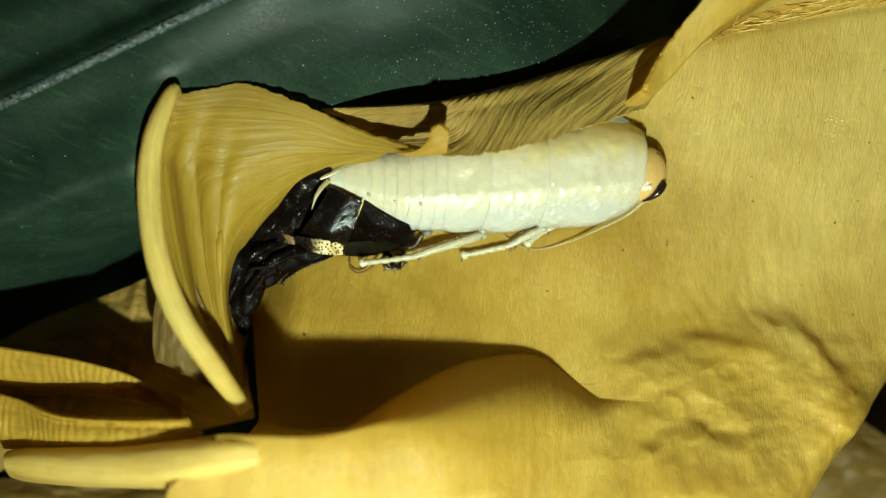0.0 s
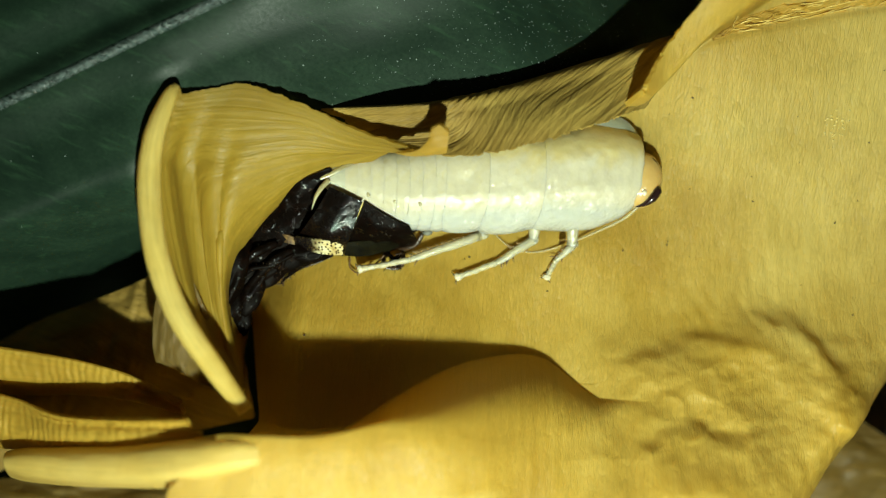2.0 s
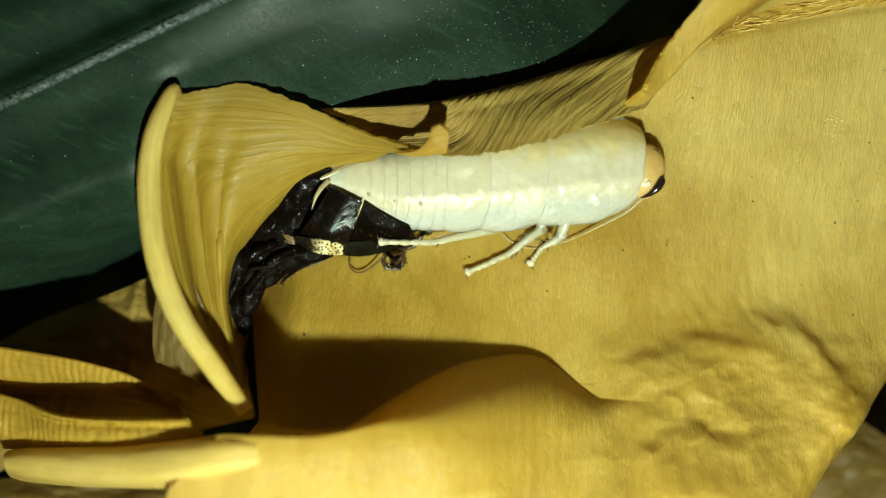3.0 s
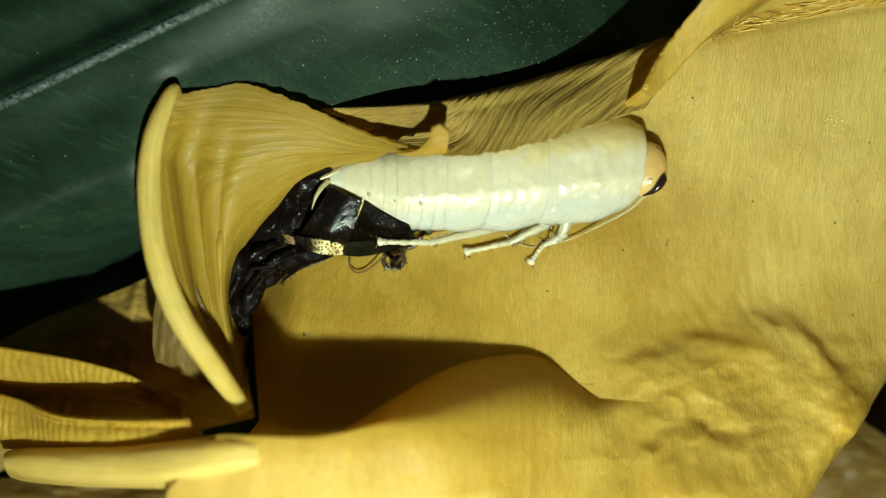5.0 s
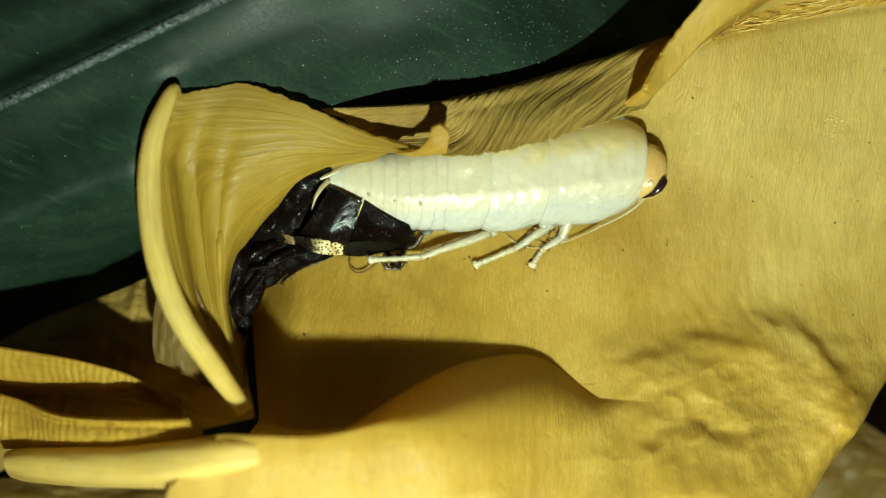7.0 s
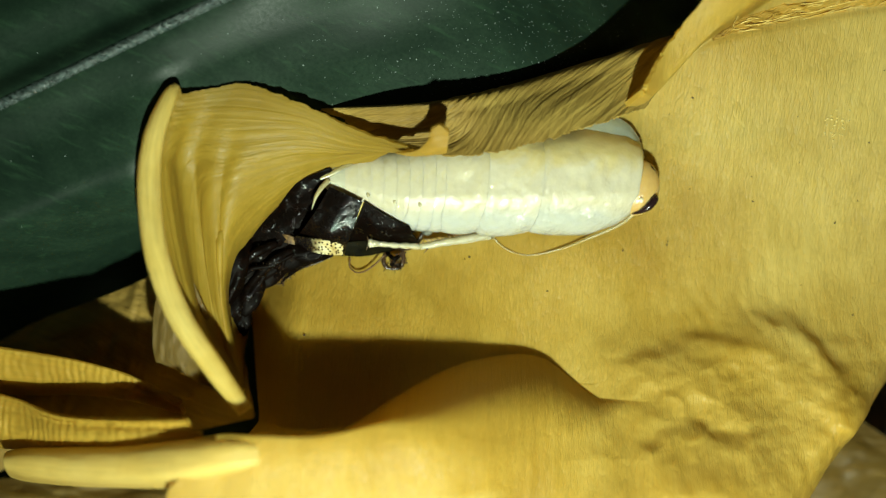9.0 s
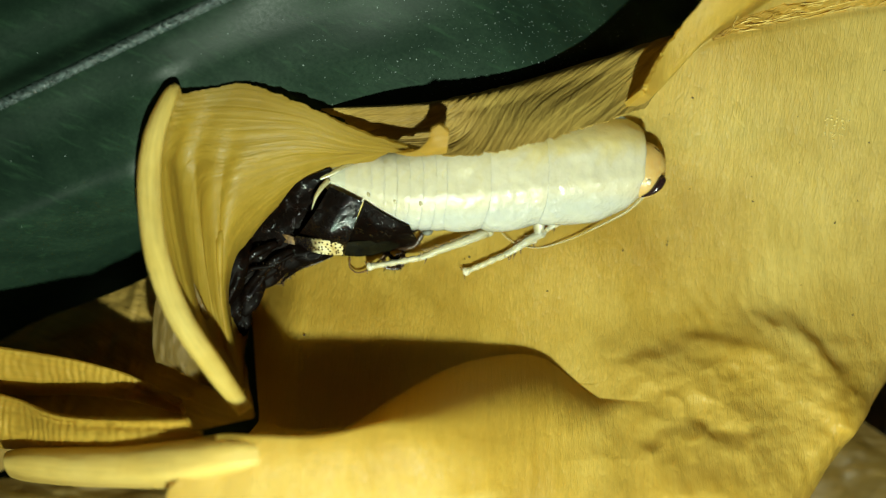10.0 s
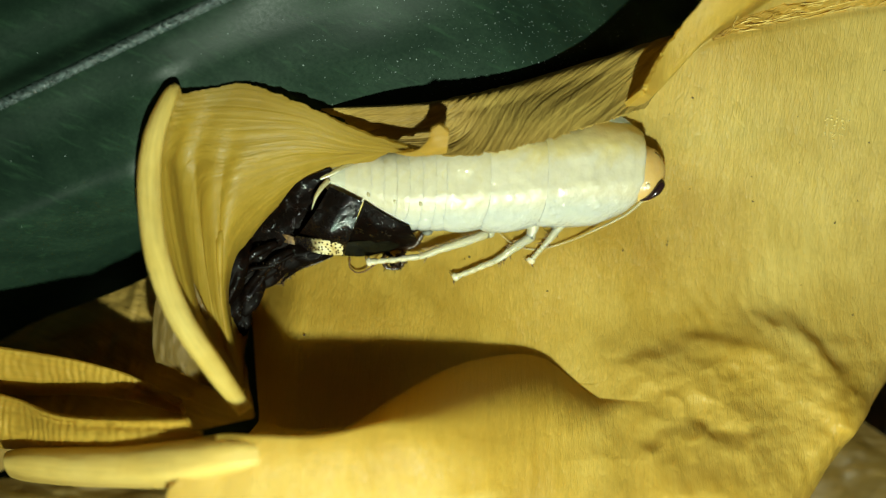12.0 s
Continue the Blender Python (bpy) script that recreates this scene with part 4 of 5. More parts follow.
def limb(length, radii, bow, beads=0, bead=0.0, n=30):
    """A leg joint from the origin along x."""
    v, f, uv = tube([(0, 0, 0), (length * 0.35, 0, bow), (length * 0.7, 0, bow * 0.8), (length, 0, 0)], radii, n, 14, bead, beads)
    swell = 1 + 0.10 * fbm(v[:, 0] * 1.7, v[:, 1] * 2.2 + v[:, 2] * 1.3, 4)
    v[:, 1] *= swell
    v[:, 2] *= swell
    return v, f, uv


def spine(base, tip, r):
    return tube([base, tuple((np.array(base) + np.array(tip)) / 2), tip], [r, r * 0.7, r * 0.1], 4, 6)


MOVING = {}


def make_cockroach():
    roach = group_at("cockroach", ROACH, "milky white freshly moulted cockroach on the tan sheath", "cockroach")
    cuts = [0.65, -0.5, -1.6, -2.7, -3.8, -4.9, -6.0, -7.1, -8.2, -9.6]
    names = [("pronotum", 8.95, 17.45, 0.05, 0.7, 0.06, SHIELD, "broad milky neck shield with amber clouding"),
             ("mesonotum", 4.1, 9.4, 0.085, 1.0, 0.0, SHIELD, "milky middle back plate"),
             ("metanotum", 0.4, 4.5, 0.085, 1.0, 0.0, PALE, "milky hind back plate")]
    for name, x0, x1, flare, lobe, front, mat, label in names:
        mid = ((x0 + x1) / 2, float(np.interp((x0 + x1) / 2, BODY_X, BODY_Y)), 2.5)
        ob = part(name, plate_shape(x0, x1, flare, lobe, len(MOVING), 40, 60, front, 0.09 if front else 0.15, 0.014, 0.09), mat, roach, label, mid)
        MOVING[ob.name] = (ob, mid)
    # clear thin margin of the neck shield on its far side, pressed to the leaf
    rows = [
        [(9.5, 9.6, 1.9), (12.5, 9.9, 1.9), (14.5, 10.0, 1.8), (16.0, 9.2, 1.6), (17.0, 8.0, 1.5)],
        [(9.5, 10.9, 1.7), (12.8, 11.2, 1.7), (15.2, 11.0, 1.6), (16.8, 9.9, 1.35), (17.6, 8.3, 1.2)],
        [(9.5, 11.6, 1.3), (13.2, 11.95, 1.35), (15.6, 11.6, 1.25), (17.2, 10.2, 0.9), (17.9, 8.5, 0.7)],
    ]
    flange = part("shield_margin", sheet(loft(rows, 16, 40), 0.16)[:2] + (None,), MARGIN, roach, "thin clear greyish margin of the neck shield", (14.5, 10, 1.5))
    MOVING[flange.name] = (flange, (14.5, 10.0, 1.5))
    for k in range(9):
        x0, x1 = cuts[k + 1], cuts[k] + 0.4
        mid = ((x0 + x1) / 2, float(np.interp((x0 + x1) / 2, BODY_X, BODY_Y)), 2.5)
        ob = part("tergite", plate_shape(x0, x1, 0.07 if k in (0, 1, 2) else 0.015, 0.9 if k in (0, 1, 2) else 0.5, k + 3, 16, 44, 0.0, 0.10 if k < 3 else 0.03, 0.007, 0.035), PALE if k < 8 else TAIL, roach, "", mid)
        MOVING[ob.name] = (ob, mid)
        if k in (2, 4, 6):
            x = mid[0] + 0.1
            y, w, h, zb = (float(np.interp(x, BODY_X, t)) for t in (BODY_Y, BODY_W, BODY_H, BODY_Z))
            y = y - 0.45 * w
            part("spot", blob((x, y, zb + h * float(dome(-0.45)) + 0.45), (0.13, 0.22, 0.05), 0.2, 8, 10, 0.35, k), SMUDGE, ob, "small brown smudge")
    tail = part("tail_plate", plate_shape(-10.9, -9.3, 0.03, 0.0, 2, 10, 36), TAIL, roach, "bluish white pointed tail plate", (-10, 5.9, 2.6))
    MOVING[tail.name] = (tail, (-10, 5.9, 2.6))
    for points, r in (([(-7.6, 7.15, 3.8), (-9.1, 6.45, 4.0), (-10.4, 5.85, 4.1), (-11.6, 5.28, 4.0)], [0.36, 0.30, 0.20, 0.04]),
                      ([(-9.6, 5.75, 4.3), (-10.15, 5.1, 4.7), (-10.6, 4.35, 4.8), (-10.95, 3.3, 4.7)], [0.24, 0.21, 0.15, 0.03])):
        part("cercus", tube(points, r, 24, 12, 0.12, 9), CERCUS, roach, "pale tapering tail feeler")

    # head with its eye
    hp = (17.70, 6.95, 2.3)
    head = part("head", blob((hp[0] - 0.15, hp[1], 1.4), (1.9, 2.45, 1.5), radians(-3), 30, 40), FACE, roach, "smooth orange-tan head", hp)
    MOVING[head.name] = (head, hp)
    part("eye", tube([(17.24, 4.58, 1.95), (17.93, 4.88, 2.35), (18.50, 5.40, 2.55), (18.86, 5.99, 2.5), (18.96, 6.38, 2.35)], [0.06, 0.20, 0.36, 0.38, 0.22], 26, 14), EYE_BLACK, head, "glossy black bean-shaped eye")
    part("eye", tube([(17.75, 9.0, 1.9), (18.4, 8.75, 2.1), (18.9, 8.35, 2.0)], [0.04, 0.10, 0.05], 16, 10), EYE_BLACK, head, "glossy black bean-shaped eye")
    part("ocellus", blob((17.70, 5.80, 2.83), (0.2, 0.26, 0.2), 0.0, 10, 14), OCELLUS, head, "small white eyespot")

    # antenna: drawn from its root towards a far point
    root, far = np.array((17.58, 4.61, 1.7)), np.array((8.17, 0.12, 0.4))
    pts = [(17.58, 4.61, 1.7), (16.01, 3.17, 1.5), (13.14, 1.67, 1.5), (11.06, 0.73, 1.7), (8.60, 0.02, 1.8), (6.88, 0.21, 2.1), (5.66, 0.9, 2.3), (4.88, 1.8, 2.5)]
    d = far - root
    ang = math.atan2(d[1], d[0])
    c, s = math.cos(ang), math.sin(ang)
    local = [((p[0] - root[0]) * c + (p[1] - root[1]) * s, -(p[0] - root[0]) * s + (p[1] - root[1]) * c, p[2] - root[2]) for p in pts]
    ob = part("antenna", tube(local, [0.15, 0.11, 0.09, 0.07, 0.055, 0.045, 0.04, 0.035], 150, 8, 0.2, 75), FEELER, roach, "long pale ringed antenna", None)
    ob.data.transform(Matrix.Translation(Vector(place_of(roach))))
    MOVING["antenna"] = (ob, tuple(root))

    for key, femur_l, tibia_l, tarsus_l, fat in (("HIND", 4.6, 6.4, 4.35, 1.0), ("MIDDLE", 4.0, 3.85, 3.75, 1.0), ("FRONT", 3.2, 2.1, 1.75, 0.85)):
        zero = Matrix.Translation(Vector(place_of(roach)))
        f = part("femur", joined(limb(femur_l, [0.42 * fat, 0.58 * fat, 0.74 * fat, 0.72 * fat], 0.1), blob((0, 0, 0), (0.44 * fat, 0.44 * fat, 0.43 * fat), 0.0, 12, 16)), LIMB, roach)
        f.data.transform(zero)
        t = part("tibia", joined(limb(tibia_l, [0.28 * fat, 0.34 * fat, 0.40 * fat, 0.44 * fat], 0.08), blob((tibia_l, 0, 0), (0.43 * fat, 0.43 * fat, 0.42 * fat), 0.0, 12, 16)), LIMB, roach)
        t.data.transform(zero)
        rng = random.Random(len(key))
        pins = []
        for k in range(int(tibia_l * 2.4)):
            x = tibia_l * (0.06 + 0.85 * (k / (tibia_l * 2.4)) ** 1.2)
            side = rng.choice((-1, 1, 1, -1)) * rng.uniform(0.7, 1.0)
            up = rng.uniform(0.0, 0.5)
            r0 = 0.36 * fat
            b = (x, side * r0 * 0.9, up * r0)
            pins.append(spine(b, (x - rng.uniform(0.2, 0.5), side * (r0 + rng.uniform(0.26, 0.50)), up * r0 + 0.1), 0.075))
        p = solid("spine_row", joined(*pins), SPINE)
        p.parent = t
        tagged(p, "tiny dark-tipped leg spines")
        a = part("tarsus", limb(tarsus_l, [0.26 * fat, 0.25 * fat, 0.24 * fat, 0.26 * fat], 0.05, 5, 0.26, 60), LIMB, roach)
        a.data.transform(zero)
        pad = solid("foot_pad", joined(blob((tarsus_l * 0.985, 0, 0.02), (0.27, 0.37, 0.27), 0.2, 14, 18, 0.14)), PALE)
        pad.parent = a
        tagged(pad, "rounded white foot pad")
        cl = solid("claw", joined(spine((tarsus_l + 0.2, 0.25, 0), (tarsus_l + 0.3, 0.62, -0.1), 0.06), spine((tarsus_l + 0.2, -0.25, 0), (tarsus_l + 0.3, -0.62, -0.1), 0.06)), CLAW)
        cl.parent = a
        MOVING[key] = (f, t, a)
    drop = solid("water_droplet", blob((0, 0, 0), (0.34, 0.36, 0.32), 0.0, 20, 26), WATER)
    tagged(drop, "clear round water droplet clinging to the foreleg", "droplet")
    MOVING["drop"] = drop


# ---- the shed skin ----
def husk_plate(centre, length, width, tall, turn, seed, open_end=0.12):
    """A hollow-looking curved back plate of the old skin."""
    n, m = 26, 36
    gs, gk = np.meshgrid(np.linspace(0, 1, n), np.linspace(-1, 1, m), indexing="ij")
    w = width * (0.80 + 0.20 * np.sin(gs * np.pi)) * (1 + open_end * (1 - gs))
    x = (gs - 0.5) * length - 0.10 * length * np.abs(gk) ** 2.5
    y = gk * w
    z = tall * (1 - np.abs(gk) ** 2.2) * (0.92 + 0.08 * np.sin(gs * np.pi)) + 0.06 * fbm(x * 0.7, y * 0.7, seed)
    c, s = math.cos(turn), math.sin(turn)
    g = np.stack([centre[0] + c * x - s * y, centre[1] + s * x + c * y, centre[2] + z], -1)
    return sheet(g, 0.18)[:2] + (None,)


def creased(g, amount, seed):
    """Slight dents and folds over a grid of points."""
    n = normals_of(g)
    return g + n * (amount * fbm(g[:, :, 0] * 1.1, g[:, :, 1] * 1.1, seed))[:, :, None]


def make_shed_skin():
    base = (-12.0, 2.5, 0.2)
    husk = group_at("shed_skin", base, "glossy black-brown shed cockroach skin beside the curled flap", "insect skin")
    rows = [
        [(-9.49, 5.19, 4.7), (-8.11, 4.57, 4.8), (-6.75, 3.92, 4.7)],
        [(-10.54, 3.37, 4.5), (-8.89, 2.60, 4.7), (-7.36, 2.14, 4.4)],
        [(-11.86, 1.69, 3.6), (-9.93, 0.91, 3.9), (-8.05, 0.63, 3.5)],
        [(-13.04, 0.69, 2.0), (-10.82, -0.40, 2.0), (-8.65, -0.59, 1.8)],
    ]
    part("back_plate", sheet(creased(loft(rows, 36, 30), 0.05, 2), 0.2)[:2] + (None,), SKIN, husk, "glossy black back plate with a sharp edge")
    rows = [
        [(-6.52, 3.83, 4.6), (-4.70, 2.70, 4.3), (-2.86, 1.77, 3.8)],
        [(-7.20, 2.43, 3.9), (-5.25, 1.58, 3.8), (-2.60, 1.20, 3.1)],
        [(-8.17, 0.73, 1.8), (-5.68, 0.24, 1.7), (-2.31, 0.64, 1.6)],
        [(-8.59, -0.55, 0.6), (-6.16, -0.55, 0.6), (-3.27, 0.20, 0.7)],
    ]
    part("back_plate", sheet(creased(loft(rows, 36, 34), 0.05, 5), 0.2)[:2] + (None,), SKIN_DULL, husk, "dark brown-black back plate")
    rest = [((-12.66, 2.92, 0.9), -32), ((-14.03, 2.12, 1), -37), ((-15.32, 1.14, 1), -43), ((-16.40, -0.05, 1), -50), ((-17.31, -1.43, 0.9), -58), ((-17.97, -2.93, 0.6), -66)]
    for k, (spot, lean) in enumerate(rest):
        part("back_plate", husk_plate(spot, 2.5, 3.5 - 0.28 * k, 1.75 - 0.08 * k, radians(lean), k + 3, 0.16), SKIN_DULL, husk, "glossy black back plate")
    # black lumps: the skin's underside, also filling in the deep shade beside the flap
    part("belly_and_shade", joined(blob((-16.48, 0.84, 0.6), (8.0, 3.4, 1.6), radians(46), 24, 36, 0.15, 2), blob((-17.93, -3.32, 0.8), (2.6, 1.5, 1.0), radians(70), 16, 22, 0.25, 4), blob((-17.65, -1.88, 3), (3.6, 0.95, 1.1), radians(70), 20, 24, 0.25, 5), blob((-18.10, -4.75, 1.8), (1.8, 0.9, 0.9), radians(80), 14, 18, 0.3, 6), blob((-17.70, -5.46, 1.4), (1.9, 0.9, 0.9), radians(98), 14, 18, 0.35, 7), blob((-16.77, -3.97, 1.6), (2.0, 1.0, 0.9), radians(60), 14, 18, 0.3, 1)), SKIN_DULL, husk)
    rows = [
        [(-12.45, 1.05, 3.65), (-10.62, 0.76, 3.9), (-8.50, 0.66, 3.55)],
        [(-12.70, 0.90, 3.2), (-10.78, 0.20, 3.35), (-8.50, 0.12, 3.0)],
        [(-12.72, 0.62, 2.5), (-11.0, -0.34, 2.5), (-8.63, -0.50, 2.2)],
    ]
    part("spotted_margin", sheet(creased(loft(rows, 18, 30), 0.05, 3), 0.14)[:2] + (None,), SPOTTED, husk, "cream margin sprinkled with black dots")
    part("breast", joined(blob((-13.6, -0.55, 0.9), (3.3, 1.45, 1.3), radians(14), 20, 30, 0.18, 3), blob((-11.6, -0.55, 0.9), (2.2, 0.75, 1.1), radians(12), 16, 24, 0.2, 6), blob((-15.3, -1.9, 0.8), (2.0, 1.2, 1.0), radians(30), 16, 24, 0.25, 1)), SKIN_DULL, husk, "crumpled black underside")
    rows = [
        [(-14.07, 1.31, 2.5), (-13.36, 1.21, 2.7), (-12.79, 1.02, 2.6)],
        [(-14.12, 0.83, 2.2), (-13.42, 0.53, 2.3), (-12.76, 0.34, 2.2)],
    ]
    part("spotted_margin", sheet(loft(rows, 8, 14), 0.14)[:2] + (None,), AMBER, husk, "amber-brown broken margin")
    rows = [
        [(-8.34, 0.54, 2.1), (-5.63, 0.78, 2.4), (-2.99, 1.21, 2.9)],
        [(-8.47, -0.05, 1.7), (-5.97, 0.05, 1.8), (-3.52, 0.54, 1.8)],
        [(-8.62, -0.59, 1.2), (-6.60, -0.64, 1.2), (-4.14, 0.00, 1.2)],
    ]
    part("side_margin", sheet(creased(loft(rows, 18, 30), 0.06, 6), 0.14)[:2] + (None,), SKIN_EDGE, husk, "dull olive-black translucent side margin")
    # dark sheet that closes the gap between the flap and the old skin
    rows = [
        [(-14.04, 3.80, 3.2), (-12.26, 5.56, 4.2), (-9.49, 6.83, 4.3)],
        [(-13.45, 3.31, 3.3), (-11.60, 4.90, 4.1), (-9.12, 6.41, 4.2)],
        [(-12.69, 2.66, 2.6), (-10.95, 4.08, 3.3), (-8.71, 5.70, 3.6)],
    ]
    part("dark_upper_sheet", sheet(creased(loft(rows, 20, 34), 0.08, 4), 0.16)[:2] + (None,), SKIN_DULL, husk, "dark upper sheet against the flap")
    part("seam", tube([(-6.64, 3.91, 4.9), (-7.16, 2.89, 4.3), (-7.80, 1.87, 3.6), (-8.20, 1.11, 3)], [0.05, 0.10, 0.08, 0.03], 20, 8), MEMBRANE, husk, "yellowish torn seam")
    part("seam", tube([(-12.89, -1.83, 1), (-11.81, -1.53, 1), (-10.67, -1.09, 1), (-9.58, -0.64, 1)], [0.03, 0.06, 0.06, 0.03], 24, 8), SKIN_BROWN, husk, "brown loose thread of skin")
    # legs of the old skin
    legs = [
        ([(-12.49, 0.05, 1.4), (-14.28, -0.83, 2.4), (-16.02, -2.39, 2.2), (-17.35, -4.14, 1.2), (-17.67, -5.16, 0.6)], [0.42, 0.42, 0.36, 0.3, 0.2]),
        ([(-11.04, -0.44, 1.2), (-12.27, -1.43, 1.2), (-13.67, -2.43, 0.8), (-14.26, -3.03, 0.5)], [0.22, 0.2, 0.14, 0.07]),
        ([(-14.25, 0.53, 2.6), (-16.06, -0.43, 3.2), (-17.55, -1.88, 3), (-18.50, -3.37, 2)], [0.35, 0.42, 0.36, 0.25]),
        ([(-15.08, -1.42, 2), (-15.72, -2.78, 2), (-16.52, -4.28, 1.4), (-16.78, -5.31, 0.6)], [0.2, 0.24, 0.2, 0.1]),
        ([(-12.85, -0.44, 2.2), (-14.73, -1.41, 2.6), (-16.63, -1.89, 2.8), (-18.40, -4.35, 1.8)], [0.16, 0.22, 0.2, 0.1]),
        ([(-13.62, -0.20, 2), (-13.90, -1.42, 1.8), (-14.92, -2.62, 1), (-15.98, -3.23, 0.6)], [0.18, 0.2, 0.16, 0.08]),
        ([(-4.67, 0.05, 0.6), (-5.15, -0.69, 0.8), (-5.14, -1.34, 0.9), (-4.66, -1.73, 0.8), (-3.86, -1.58, 0.8), (-3.47, -0.94, 0.8), (-3.57, -0.15, 0.8)], [0.25, 0.2, 0.2, 0.2, 0.2, 0.2, 0.15]),
        ([(-4.93, -0.34, 1.2), (-4.21, -0.83, 1.7), (-3.74, -0.54, 1.4), (-4.42, -1.33, 1.5), (-3.64, -1.62, 1.3)], [0.16, 0.2, 0.14, 0.2, 0.1]),
        ([(-6.38, 0.05, 0.9), (-4.63, 0.64, 1.3), (-3.39, 1.33, 1.4), (-1.92, 1.92, 1.2)], [0.12, 0.2, 0.25, 0.2]),
        ([(-4.42, 0.05, 0.6), (-3.26, 0.05, 0.9), (-2.37, 0.44, 1), (-1.77, 1.33, 1.2)], [0.12, 0.2, 0.22, 0.2]),
    ]
    for k, (pts, r) in enumerate(legs):
        leg = part("leg", tube(pts, r, 40, 10, 0.15, 6), SKIN_DULL if k < 6 or k == 7 else SKIN_BROWN, husk, "empty dark spiny leg" if k != 2 else "")
        rng = random.Random(k)
        line = curve(pts, 20)
        pins = []
        for p in line[6:]:
            for _ in range(5 if k in (6, 7) else 2):
                a = rng.uniform(0, 2 * math.pi)
                e = (p[0] + math.cos(a) * rng.uniform(0.3, 0.55), p[1] + math.sin(a) * rng.uniform(0.3, 0.55), p[2] + rng.uniform(-0.1, 0.3))
                pins.append(spine(tuple(p), e, 0.05))
        q = part("bristle_fringe", joined(*pins), SKIN_BROWN, leg)
    part("antenna", tube([(-5.09, -0.54, 1.8), (-5.88, -1.32, 1.7), (-6.76, -1.91, 1.7), (-7.54, -2.01, 1.7), (-8.08, -1.52, 1.7), (-8.02, -0.73, 1.8)], [0.085, 0.08, 0.075, 0.07, 0.065, 0.05], 60, 8, 0.2, 30), FEELER_BROWN, husk, "thin curled brown antenna")
    part("pad", blob((-1.33, 1.48, 1.2), (0.5, 0.32, 0.3), 0.2, 12, 16, 0.15, 3), GREY_PAD, husk, "small grey translucent pad")


make_ground()
make_plastic()
make_litter()
torn_sheath = make_sheath()
make_lower_folds()
make_flap(torn_sheath)
make_roof(torn_sheath)
make_cockroach()
make_shed_skin()

# ---- what moves ----
# sway of the head against its rest: seconds, millimetres along x and y
SWAY = [(0, 0.00, -0.53), (0.5, -0.10, -0.78), (1, -0.87, -1.80), (1.5, -0.58, -1.46), (2, -0.44, -1.07), (2.5, -0.44, -0.39), (3, -0.15, -0.19), (4.8, 0.00, 0.00), (5.5, 0.00, 0.00), (6, 0.00, 0.00), (6.5, 0.00, -0.10), (7, 0.05, -0.19), (8.8, -0.68, -1.75), (9, -0.68, -1.75), (9.5, -0.24, -0.68), (10, -0.10, -0.10), (10.5, 0.00, 0.00), (10.8, -0.10, -0.34), (11, -0.39, -1.31), (11.5, -0.15, -0.92), (12, -0.15, -0.49)]
HIND_KNEE = [(0, 3.47, 1.27), (0.5, 3.32, 1.12), (1, 2.83, 1.03), (1.2, 2.88, 0.98), (1.5, 3.37, 1.12), (2, 3.57, 1.27), (2.2, 4.10, 1.51), (2.5, 5.08, 1.81), (3, 4.94, 1.86), (4.8, 4.79, 1.91), (5.5, 4.79, 1.91), (6.3, 4.84, 1.86), (6.5, 4.94, 1.76), (7, 4.35, 1.51), (8.8, 4.69, 1.61), (8.9, 4.59, 1.56), (9, 3.96, 1.22), (9.1, 2.64, 0.93), (9.2, 3.03, 1.08), (9.4, 3.42, 1.17), (9.5, 3.62, 1.27), (10, 4.01, 1.51), (10.5, 4.01, 1.51), (11, 4.10, 1.42), (11.5, 4.10, 1.42), (11.8, 4.10, 1.42), (12, 4.10, 1.42)]
HIND_ANKLE = [(0, -2.67, -0.69), (0.5, -3.06, -0.84), (1, -3.46, -1.04), (1.2, -3.31, -1.19), (1.5, -2.77, -0.84), (2, -2.91, -0.94), (2.2, -2.08, -0.25), (2.5, -0.94, 0.44), (3, -1.04, 0.54), (4.8, -1.19, 0.54), (5.5, -0.94, 0.54), (6.3, -0.99, 0.44), (6.5, -1.28, -0.54), (7, -1.93, -0.69), (8.8, -1.58, 0.99), (8.9, -1.58, 0.74), (9, -1.98, 0.20), (9.1, -3.56, -0.25), (9.2, -3.06, -0.64), (9.4, -2.72, -0.79), (9.5, -2.67, -0.69), (10, -2.08, -0.79), (10.5, -2.08, -0.79), (11, -1.93, -0.79), (11.5, -1.93, -0.79), (11.8, -2.08, -0.69), (12, -2.08, -0.69)]
HIND_TIP = [(0, -7.16, -1.24), (0.5, -7.26, -1.19), (1, -7.75, -1.44), (1.2, -7.36, -1.74), (1.5, -6.91, -1.89), (2, -6.91, -1.69), (2.2, -5.96, -0.45), (2.5, -4.97, 0.60), (3, -5.02, 0.60), (4.8, -5.12, 0.60), (5.5, -4.97, 0.65), (6.3, -5.02, 0.45), (6.5, -5.86, -0.70), (7, -6.36, -0.94), (8.8, -5.57, 1.19), (8.9, -5.62, 0.94), (9, -5.67, 0.45), (9.1, -7.85, -0.70), (9.2, -7.51, -0.89), (9.4, -6.91, -1.34), (9.5, -6.91, -1.34), (10, -6.41, -1.54), (10.5, -6.46, -1.49), (11, -5.91, -1.69), (11.5, -6.11, -1.79), (11.8, -6.41, -1.04), (12, -6.46, -1.14)]
